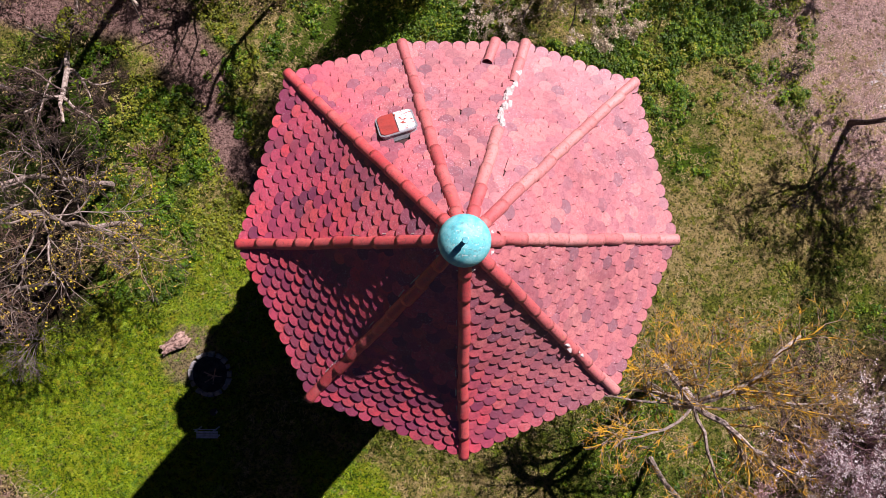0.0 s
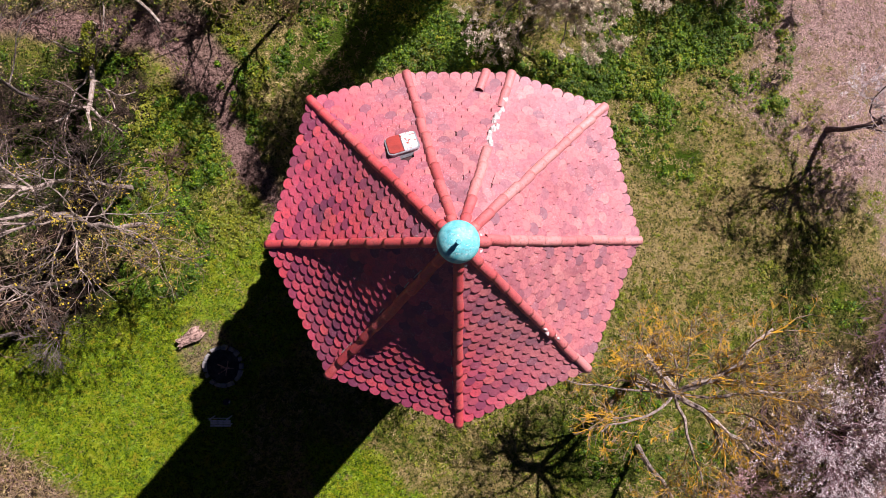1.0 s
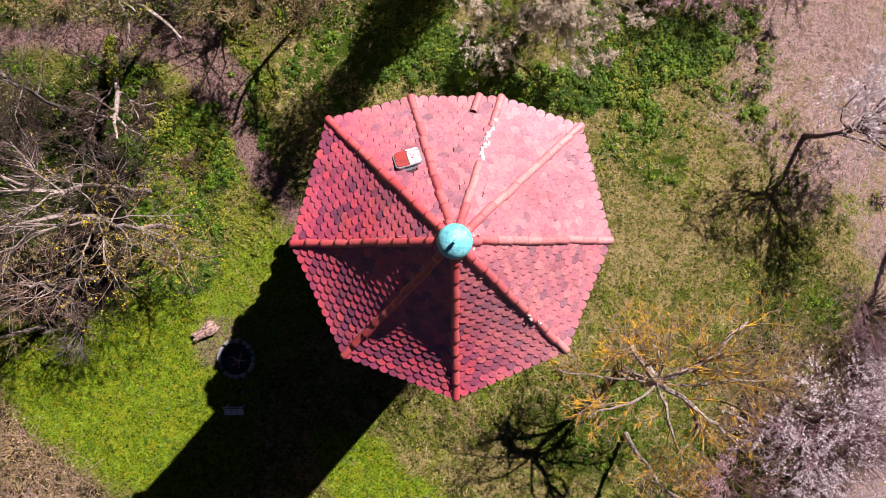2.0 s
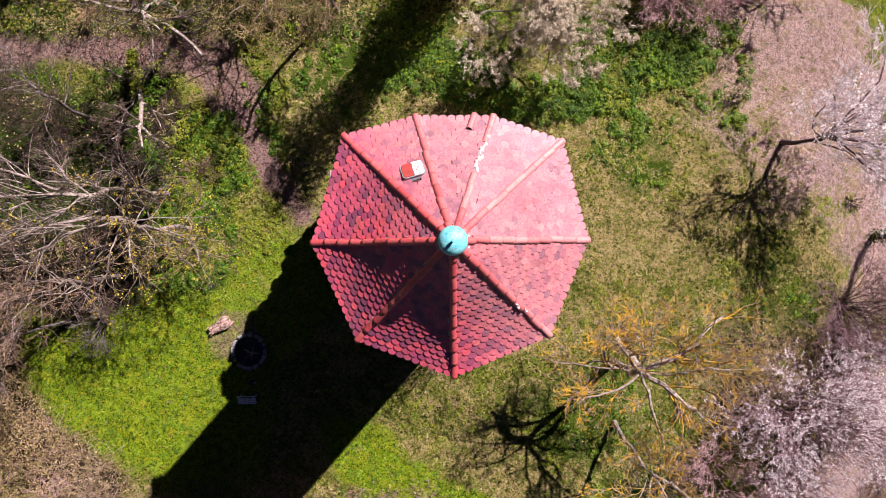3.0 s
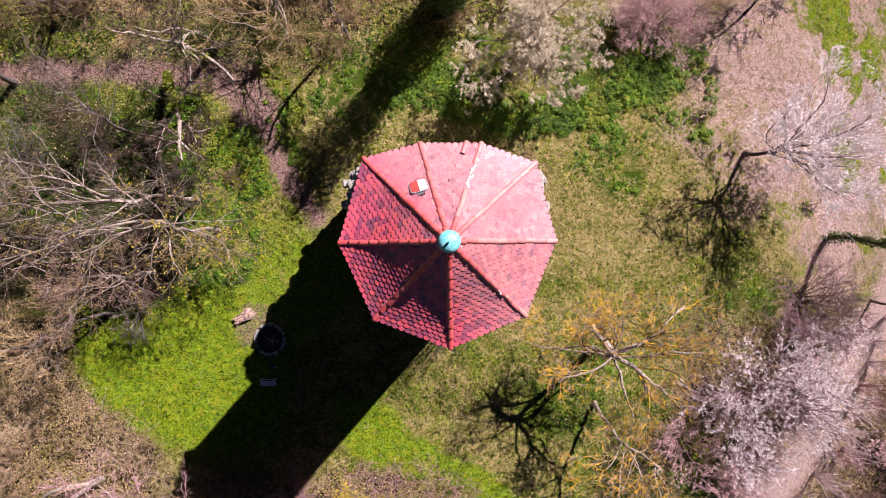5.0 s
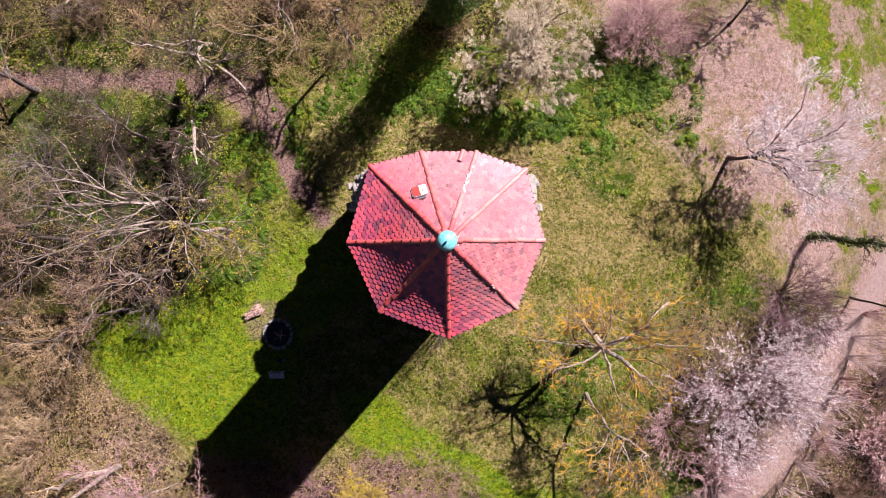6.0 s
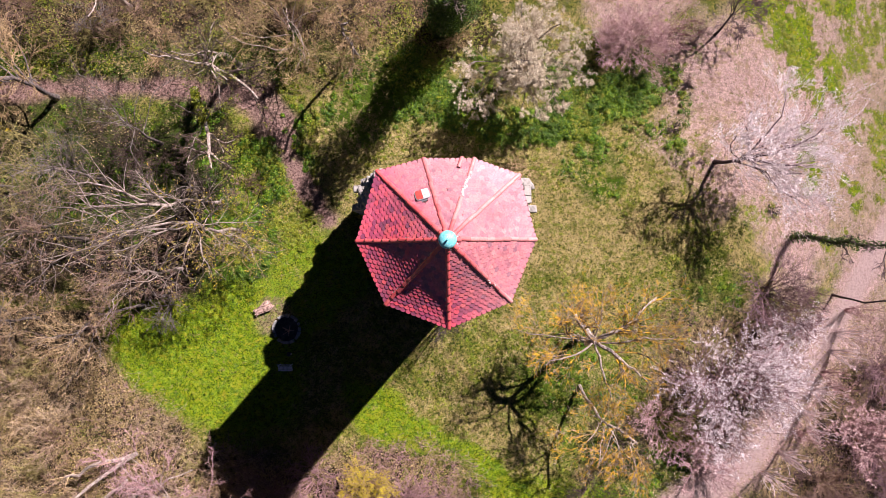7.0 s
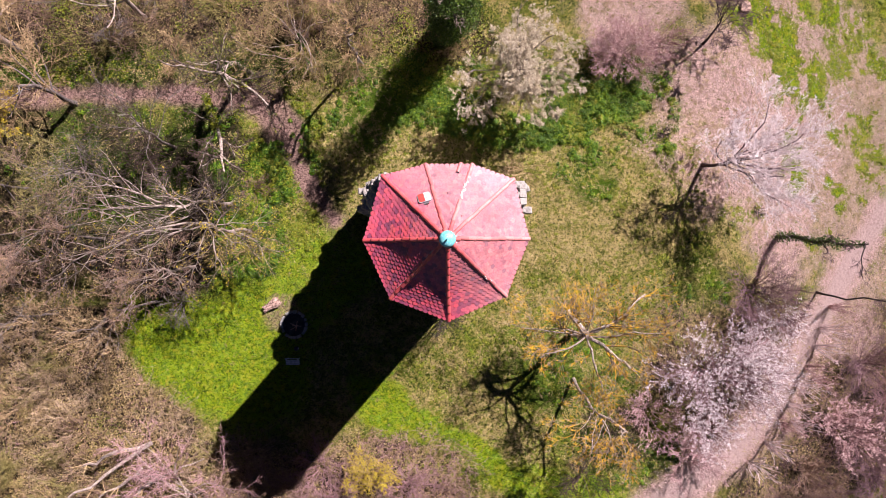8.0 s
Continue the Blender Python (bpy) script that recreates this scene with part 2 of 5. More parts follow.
def ellipse(x, y, cx, cy, rx, ry, turn=0.0, ragged=0.5, soft=0.35, seed=5):
    """1 inside a ragged ellipse, 0 outside it."""
    c, s = math.cos(radians(turn)), math.sin(radians(turn))
    u, v = ((x - cx) * c + (y - cy) * s) / rx, (-(x - cx) * s + (y - cy) * c) / ry
    d = np.hypot(u, v) + ragged * (fractal(x, y, 2.2, seed, 4) - 0.5) * 2
    return np.clip((1 + soft / 2 - d) / soft, 0, 1)


def lane(x, y, stations, half, ragged=0.35, soft=0.5, seed=9):
    """1 within half a width of a line through the stations."""
    best = np.full(np.shape(x), 1e9)
    for (ax, ay), (bx, by) in zip(stations, stations[1:]):
        t = np.clip(((x - ax) * (bx - ax) + (y - ay) * (by - ay)) / ((bx - ax) ** 2 + (by - ay) ** 2), 0, 1)
        best = np.minimum(best, np.hypot(x - ax - t * (bx - ax), y - ay - t * (by - ay)))
    d = best + ragged * (fractal(x, y, 1.6, seed, 4) - 0.5) * 2
    return np.clip((half + soft / 2 - d) / soft, 0, 1)


PATH_WEST = [(-34, 8.6), (-24, 9.6), (-17, 9.6), (-12.5, 9.4), (-10.2, 7.4), (-8.9, 4.6), (-7.4, 2.6), (-6.9, 1.6)]
TRACK_EAST = [(36, 7), (30.5, 0.2), (26.9, -4.7), (24.7, -7.7), (22.4, -10.7), (19.1, -13.4), (15.7, -15.3), (12.5, -18), (8, -23)]


def petals(x, y):
    m = ellipse(x, y, 19.6, 8.6, 5.6, 6.0, -30, 0.5)
    m = np.maximum(m, ellipse(x, y, 22.5, 2.4, 3.8, 5.0, 0, 0.5))
    m = np.maximum(m, ellipse(x, y, 24, 11, 7.0, 7.5, 0, 0.6, seed=8) * 0.8)
    m = np.maximum(m, ellipse(x, y, 30, 5, 6, 12, 0, 0.6, seed=14) * 0.62)
    m = np.maximum(m, ellipse(x, y, 22.0, -10.5, 2.5, 2.5, 0, 0.6) * 0.6)
    m = np.maximum(m, ellipse(x, y, 13.4, 12.0, 3.6, 2.0, -20, 0.6, seed=15))
    m = np.maximum(m, ellipse(x, y, 11.5, 15.0, 4.5, 2.2, 0, 0.6, seed=16) * 0.8)
    return np.maximum(m, lane(x, y, TRACK_EAST, 1.7, 0.7, 1.0))


def trodden(x, y):
    """The pale wheel-worn middle of the dirt track."""
    return lane(x, y, TRACK_EAST, 0.95, 0.4, 0.8)


def lush(x, y):
    m = ellipse(x, y, -14.6, -6.4, 6.4, 5.0, -20, 0.35)
    m = np.maximum(m, ellipse(x, y, -8.5, -2.0, 4.0, 3.0, 30, 0.5) * 0.8)
    m = np.maximum(m, ellipse(x, y, -2.8, -11.2, 3.4, 1.6, -38, 0.5))
    m = np.maximum(m, ellipse(x, y, 2.6, -13.8, 3.8, 1.5, -36, 0.6))
    m = np.maximum(m, ellipse(x, y, -11.5, 7.0, 3.0, 3.6, -35, 0.9) * 0.2)
    patchy = np.clip(9 * fractal(x, y, 2.2, 91, 5) - 4.35, 0, 1) * np.clip(5 * fractal(x, y, 0.7, 93) - 1.3, 0, 1)
    m = np.maximum(m, ellipse(x, y, 23.6, 13.0, 5.2, 2.3, -46, 0.8, 0.8, 77) * np.clip(6 * fractal(x, y, 1.1, 92, 5) - 2.2, 0, 1))
    m = np.maximum(m, ellipse(x, y, 26.5, 4.8, 3.4, 5.5, 0, 0.5, 0.3, 78) * patchy)
    m = np.maximum(m, ellipse(x, y, 19.5, 0.5, 3.0, 4.5, 20, 0.5, 0.3, 79) * patchy * 0.45)
    m = np.maximum(m, ellipse(x, y, 8.0, -16.0, 5.0, 1.6, -20, 0.6) * 0.8)
    m = np.maximum(m, ellipse(x, y, 31.5, 10.0, 4.0, 9.0, 0, 0.8, 0.5, 80) * patchy * 0.7)
    m = np.maximum(m, ellipse(x, y, 24.0, 17.0, 5.0, 3.0, 0, 0.6, 0.5, 81) * patchy)
    return np.maximum(m, ellipse(x, y, -22.5, 5.2, 8, 3.6, 0, 0.8) * 0.75)


def herbs(x, y):
    """Where leafy herbs and ivy cover the ground."""
    m = np.minimum(1.6 * ellipse(x, y, 5.2, 9.0, 6.8, 2.5, -6, 0.35), 1.5)
    m = np.maximum(m, ellipse(x, y, 12.0, 9.2, 2.4, 3.2, 30, 0.8) * 0.7)
    m = np.maximum(m, ellipse(x, y, -4.4, 9.4, 4.0, 2.6, 30, 0.7) * 0.9)
    m = np.maximum(m, ellipse(x, y, -10.5, 5.6, 2.4, 4.0, -30, 0.8) * 0.6)
    m = np.maximum(m, ellipse(x, y, 8.6, -9.5, 3.6, 3.6, 0, 1.1) * 0.75)
    m = np.maximum(m, ellipse(x, y, -12.2, 1.0, 3.2, 3.2, 0, 0.8) * 0.8)
    m = np.maximum(m, ellipse(x, y, 11.5, -13.6, 3.0, 1.8, 0, 0.7) * 0.8)
    m = np.maximum(m, ellipse(x, y, -18, 11.2, 14, 1.6, 0, 0.8) * 0.7)
    m = np.maximum(m, ellipse(x, y, -21.5, 5.0, 8, 4.0, 0, 0.8) * 0.7)
    m = np.maximum(m, ellipse(x, y, 9.3, 4.7, 2.0, 1.5, -20, 0.6))
    m = np.maximum(m, ellipse(x, y, 17.5, -2.6, 2.2, 2.0, 0, 1.2) * 0.4)
    return np.minimum(m * np.clip(4.0 * fractal(x, y, 1.8, 61, 4) - 1.15, 0, 1), 1)


def thicket(x, y):
    """Leaf litter under the brushwood."""
    m = np.clip((-25.2 - (x + 0.96 * y) + 6.0 * (fractal(x, y, 3.2, 15, 4) - 0.5)) / 1.5, 0, 1) * (y < -4)
    m = np.maximum(m, ellipse(x, y, -11.5, -15.8, 5.0, 3.0, 0, 0.4))
    m = np.maximum(m, ellipse(x, y, -20.5, 6.3, 7.0, 2.3, 0, 0.6) * 0.4)
    m = np.maximum(m, ellipse(x, y, -27, 3.0, 11, 7.0, 0, 0.4) * 0.9)
    m = np.maximum(m, ellipse(x, y, -16, 13.5, 18, 3.6, 0, 0.4))
    m = np.maximum(m, ellipse(x, y, -2.5, 14.0, 4.0, 2.4, 0, 0.5))
    m = np.maximum(m, ellipse(x, y, -12.0, 3.5, 1.5, 1.3, 0, 0.8))
    m = np.maximum(m, ellipse(x, y, -4, -15.5, 6.5, 3.6, 0, 0.3))
    m = np.maximum(m, ellipse(x, y, 27, -12, 9, 7, 40, 0.4))
    return np.maximum(m, ellipse(x, y, 17.5, -7.8, 5.2, 4.2, 0, 0.4))


def bare(x, y):
    m = lane(x, y, PATH_WEST, 0.66, 0.6, 0.6)
    m = np.maximum(m, ellipse(x, y, -10.6, 8.2, 1.9, 1.5, -40, 0.7) * 0.9)
    return np.maximum(m, ellipse(x, y, -10.2, -4.2, 1.3, 1.1, 30, 0.5) * 0.6)


def straw(x, y):
    """Where the lawn has dried out."""
    m = ellipse(x, y, 9.5, 2.8, 7.0, 4.2, 20, 0.6)
    m = np.maximum(m, ellipse(x, y, 13.5, 6.0, 3.0, 3.5, 0, 0.6))
    m = np.maximum(m, ellipse(x, y, 5.0, 5.4, 8.0, 1.2, -4, 0.7) * 0.9)
    m = np.maximum(m, ellipse(x, y, 3.5, -12.0, 5.0, 1.6, -40, 0.7) * 0.8)
    return np.maximum(m, ellipse(x, y, -5.0, 5.0, 3.5, 2.5, 20, 0.7) * 0.6)


def mould_shade_cover(x, y):
    """Leaf mould with the shade of trees and shrubs painted into it."""
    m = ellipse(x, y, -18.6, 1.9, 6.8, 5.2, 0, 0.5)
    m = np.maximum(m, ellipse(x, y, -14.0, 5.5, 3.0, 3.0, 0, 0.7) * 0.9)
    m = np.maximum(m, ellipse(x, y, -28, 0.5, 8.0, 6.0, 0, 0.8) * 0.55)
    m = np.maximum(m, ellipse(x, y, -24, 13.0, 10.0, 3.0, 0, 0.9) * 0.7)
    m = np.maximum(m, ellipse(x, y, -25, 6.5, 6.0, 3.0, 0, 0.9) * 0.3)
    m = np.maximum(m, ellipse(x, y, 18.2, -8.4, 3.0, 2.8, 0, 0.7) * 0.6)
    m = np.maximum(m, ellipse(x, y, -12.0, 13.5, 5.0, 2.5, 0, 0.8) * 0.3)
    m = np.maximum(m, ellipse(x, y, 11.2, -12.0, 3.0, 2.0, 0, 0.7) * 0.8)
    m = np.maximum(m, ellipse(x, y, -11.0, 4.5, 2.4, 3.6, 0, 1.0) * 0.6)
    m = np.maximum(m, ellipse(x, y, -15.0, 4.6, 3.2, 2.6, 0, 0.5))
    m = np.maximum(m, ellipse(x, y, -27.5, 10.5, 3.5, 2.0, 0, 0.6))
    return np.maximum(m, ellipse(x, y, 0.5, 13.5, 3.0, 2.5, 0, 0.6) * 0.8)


def ground_material():
    m = Nodes("ground_cover", 0.95, spec=0.1)
    fine, mid, wide, grain = m.noise(30, 5, 0.75), m.noise(6.5, 5, 0.7), m.noise(0.55, 4), m.noise(13, 4, 0.7)
    near, _ = m.cells(9)
    clump, tuft = m.noise(2.3, 5, 0.65), m.noise(4.2, 4, 0.65)
    # short grass: dark green, straw and yellow-green in tufts
    lawn = m.mix(m.ramp(mid, 0.42, 0.58), (0.050, 0.095, 0.006), (0.33, 0.29, 0.075))
    lawn = m.mix(m.ramp(clump, 0.46, 0.56, 0, 0.8), lawn, (0.120, 0.155, 0.018))
    dried = m.math("MAXIMUM", m.ramp(wide, 0.46, 0.60), m.attr("straw"))
    lawn = m.mix(m.math("MULTIPLY", m.math("MULTIPLY", dried, 0.72), m.math("MULTIPLY", m.ramp(grain, 0.36, 0.50), m.math("MULTIPLY", m.ramp(m.noise(1.3, 5, 0.65), 0.48, 0.60, 1, 0.25), m.ramp(tuft, 0.46, 0.60, 1, 0.2)))), lawn, (0.62, 0.46, 0.20))
    lawn = m.mix(m.math("MULTIPLY", m.ramp(tuft, 0.56, 0.66), 0.7), lawn, (0.21, 0.25, 0.022))
    green = m.mix(m.ramp(grain, 0.38, 0.60), (0.050, 0.150, 0.002), (0.31, 0.42, 0.009))
    green = m.mix(m.math("MULTIPLY", m.ramp(clump, 0.50, 0.62), m.ramp(mid, 0.36, 0.56)), green, (0.44, 0.41, 0.030))
    green = m.mix(m.math("MULTIPLY", m.ramp(tuft, 0.36, 0.50, 1, 0), 0.75), green, (0.028, 0.085, 0.004))
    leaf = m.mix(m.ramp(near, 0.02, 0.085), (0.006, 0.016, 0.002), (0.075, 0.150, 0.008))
    litter = m.mix(m.ramp(fine, 0.40, 0.62), (0.030, 0.020, 0.012), (0.52, 0.37, 0.19))
    litter = m.mix(m.math("MULTIPLY", m.ramp(clump, 0.50, 0.62), m.ramp(mid, 0.4, 0.6)), litter, (0.11, 0.13, 0.020))
    litter = m.mix(m.math("MULTIPLY", m.ramp(tuft, 0.40, 0.52, 1, 0), 0.85), litter, (0.018, 0.013, 0.009))
    litter = m.mix(m.ramp(m.noise(0.9, 4), 0.40, 0.50, 0.8, 0), litter, (0.020, 0.015, 0.010))
    pink = m.mix(m.ramp(fine, 0.36, 0.58), (0.33, 0.20, 0.160), (0.92, 0.66, 0.58))
    pink = m.mix(m.math("MULTIPLY", m.ramp(mid, 0.50, 0.62), 0.75), pink, (0.30, 0.185, 0.165))
    pink = m.mix(m.math("MULTIPLY", m.ramp(clump, 0.50, 0.62), m.ramp(grain, 0.36, 0.52)), pink, (0.42, 0.285, 0.185))
    pink = m.mix(m.math("MULTIPLY", m.ramp(tuft, 0.58, 0.66), m.ramp(fine, 0.40, 0.52)), pink, (0.17, 0.19, 0.03))
    soil = m.mix(m.ramp(mid, 0.34, 0.66), (0.24, 0.135, 0.118), (0.56, 0.365, 0.310))
    dust = m.mix(m.ramp(mid, 0.40, 0.66), (0.66, 0.49, 0.455), (0.46, 0.32, 0.29))
    c = m.mix(m.math("MULTIPLY", m.attr("lush"), m.ramp(clump, 0.32, 0.46)), lawn, green)
    c = m.mix(m.attr("thicket"), c, litter)
    # mould colour, taken near black to carry the shade under crowns
    mould_shade = m.mix(m.ramp(fine, 0.42, 0.68), (0.008, 0.006, 0.005), (0.085, 0.055, 0.036))
    mould_shade = m.mix(m.math("MULTIPLY", m.ramp(clump, 0.52, 0.60), m.ramp(grain, 0.42, 0.58)), mould_shade, (0.040, 0.080, 0.008))
    c = m.mix(m.math("MULTIPLY", m.attr("mould_shade"), m.ramp(mid, 0.22, 0.42)), c, mould_shade)
    overgrown = m.math("MULTIPLY", m.ramp(m.math("ADD", m.attr("lush"), m.math("MULTIPLY", m.math("SUBTRACT", tuft, 0.5), 2.2)), 0.25, 0.60), m.ramp(m.attr("lush"), 0.05, 0.3))
    strewn = m.math("MULTIPLY", m.attr("petals"), m.math("SUBTRACT", 1.0, overgrown))
    c = m.mix(m.math("MULTIPLY", strewn, m.ramp(mid, 0.24, 0.46)), c, pink)
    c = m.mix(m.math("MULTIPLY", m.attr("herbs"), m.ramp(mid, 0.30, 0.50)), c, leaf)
    c = m.mix(m.attr("trodden"), c, dust)
    c = m.mix(m.attr("bare"), c, soil)
    # dark spots at the noise lows stand in for shade between tufts
    gaps = m.math("MAXIMUM", m.ramp(fine, 0.36, 0.46, 1, 0), m.math("MAXIMUM", m.math("MULTIPLY", m.ramp(grain, 0.36, 0.46, 1, 0), 0.95), m.math("MULTIPLY", m.ramp(mid, 0.36, 0.45, 1, 0), 0.85)))
    c = m.mix(m.math("MULTIPLY", gaps, m.math("SUBTRACT", 0.86, m.math("MULTIPLY", m.attr("trodden"), 0.66))), c, (0.020, 0.018, 0.010))
    m.bump(m.math("ADD", m.math("ADD", fine, grain), m.math("MULTIPLY", mid, 1.6)), 1.0, 0.16)
    return m.done(c)


def build_ground():
    far = [40.0, 60, 100, 180, 320, 600, 1200, 2500]
    xs = np.concatenate([[-v for v in far[::-1]], np.arange(-33, 37.01, 0.2), far])
    ys = np.concatenate([[-v for v in far[::-1]], np.arange(-23, 24.01, 0.2), far])
    gx, gy = np.meshgrid(xs, ys)
    x, y = gx.ravel(), gy.ravel()
    nx, ny = len(xs), len(ys)
    k = (np.arange(ny - 1)[:, None] * nx + np.arange(nx - 1)[None, :]).ravel()
    mesh = bpy.data.meshes.new("ground")
    mesh.from_pydata(np.stack([x, y, ground_height(x, y)], 1).tolist(), [], np.stack([k, k + 1, k + nx + 1, k + nx], 1).tolist())
    for name, make in (("lush", lush), ("petals", petals), ("herbs", herbs), ("thicket", thicket), ("bare", bare), ("straw", straw), ("mould_shade", mould_shade_cover), ("trodden", trodden)):
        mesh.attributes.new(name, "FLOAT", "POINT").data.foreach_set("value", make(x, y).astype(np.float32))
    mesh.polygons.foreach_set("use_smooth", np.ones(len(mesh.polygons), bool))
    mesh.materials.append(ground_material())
    return tagged(new("ground", mesh), "lawn with leaf litter, pink fallen petals and bare earth paths", "ground", kind="structure")


build_ground()


# ---- helpers for things ----
def mesh_of(name, verts, faces, material, smooth=False):
    mesh = bpy.data.meshes.new(name)
    mesh.from_pydata([tuple(v) for v in verts], [], faces)
    if smooth:
        mesh.polygons.foreach_set("use_smooth", np.ones(len(mesh.polygons), bool))
    mesh.materials.append(material)
    return mesh


def put(name, mesh, parent=None, m=None, label=""):
    """A mesh object at the world pose m, under parent."""
    ob = new(name, mesh)
    ob.matrix_basis = m or Matrix.Identity(4)
    if parent:
        ob.parent = parent
        ob.matrix_parent_inverse = parent.matrix_basis.inverted()
    return tagged(ob, label)


def part(name, bm, material, parent, label="", smooth=False):
    mesh = bpy.data.meshes.new(name)
    bm.to_mesh(mesh)
    bm.free()
    if smooth:
        mesh.polygons.foreach_set("use_smooth", np.ones(len(mesh.polygons), bool))
    mesh.materials.append(material)
    return put(name, mesh, parent, None, label)


def root(name, x, y, z, label, category, group="", kind=""):
    ob = new(name)
    ob.empty_display_size = 0.2
    ob.matrix_basis = pose(x, y, z)
    return tagged(ob, label, category, group, kind)


def slab(bm, corners, low, high):
    """A prism over a polygon in the xy plane."""
    a = [bm.verts.new((x, y, low)) for x, y in corners]
    b = [bm.verts.new((x, y, high)) for x, y in corners]
    n = len(corners)
    bm.faces.new(b)
    bm.faces.new(a[::-1])
    for i in range(n):
        bm.faces.new((a[i], a[(i + 1) % n], b[(i + 1) % n], b[i]))
    return a + b


def box(bm, sx, sy, sz, m, bevel=0.0):
    made = bmesh.ops.create_cube(bm, size=1, matrix=m @ Matrix.Diagonal((sx, sy, sz, 1)))
    if bevel:
        edges = {e for v in made["verts"] for e in v.link_edges}
        bmesh.ops.bevel(bm, geom=list(edges), offset=bevel, segments=2, affect="EDGES")


# ---- the tower ----
AX, AY, EAVE = 0.23, 0.09, 19.17
# corners of the eaves, from the axis, west and on clockwise
CORNERS = [Vector(c) for c in ((-3.16, -0.03), (-2.46, 2.42), (-0.82, 2.86), (0.95, 2.86), (2.52, 2.30), (3.10, 0.06), (2.23, -2.12), (0.06, -3.06), (-2.14, -2.23))]
APOTHEM = 2.87
STEEP, FLAT, KNEE = 1.06, 0.56, 0.55


def rise(s):
    """Height of the roof over its eaves at s, from 0 at the axis to 1 at the eaves; the slope eases below the knee."""
    steps = 24
    t = np.linspace(s, 1.06 if s > 1 else 1.0, steps)
    slope = STEEP + (FLAT - STEEP) * np.clip((t - KNEE) / (1 - KNEE), 0, 1)
    return float(np.sum((slope[1:] + slope[:-1]) / 2 * np.diff(t)) * APOTHEM) if s <= 1 else -(s - 1) * FLAT * APOTHEM


LEVELS = np.linspace(1.05, 0.02, 207)
RISES = np.array([rise(s) for s in LEVELS])


def height_at(s):
    return float(np.interp(-s, -LEVELS, RISES))


def roof_point(x, y, s):
    return Vector((AX + x * s, AY + y * s, EAVE + height_at(s)))


def clip_polygon(poly, nx, ny, d):
    """The part of a polygon where nx*x + ny*y <= d."""
    out = []
    for (ax, ay), (bx, by) in zip(poly, poly[1:] + poly[:1]):
        a, b = nx * ax + ny * ay - d, nx * bx + ny * by - d
        if a <= 0:
            out.append((ax, ay))
        if a * b < 0:
            t = a / (a - b)
            out.append((ax + t * (bx - ax), ay + t * (by - ay)))
    return out


TILE_W, TILE_L, COURSE, THICK = 0.190, 0.30, 0.158, 0.025
TILE_SHAPE = [(-TILE_W * 0.48, -TILE_L)] + [(-TILE_W * 0.48 * math.cos(a), -0.080 + 0.080 * math.sin(a)) for a in np.linspace(0, math.pi, 9)] + [(TILE_W * 0.48, -TILE_L)]


def tile_mesh(shape):
    n = len(shape)
    verts = [(x, y, THICK) for x, y in shape] + [(x, y, 0) for x, y in shape]
    faces = [list(range(n))[::-1]] + [[i, (i + 1) % n, n + (i + 1) % n, n + i] for i in range(n)]
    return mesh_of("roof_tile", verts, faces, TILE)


WHOLE_TILE = tile_mesh(TILE_SHAPE)


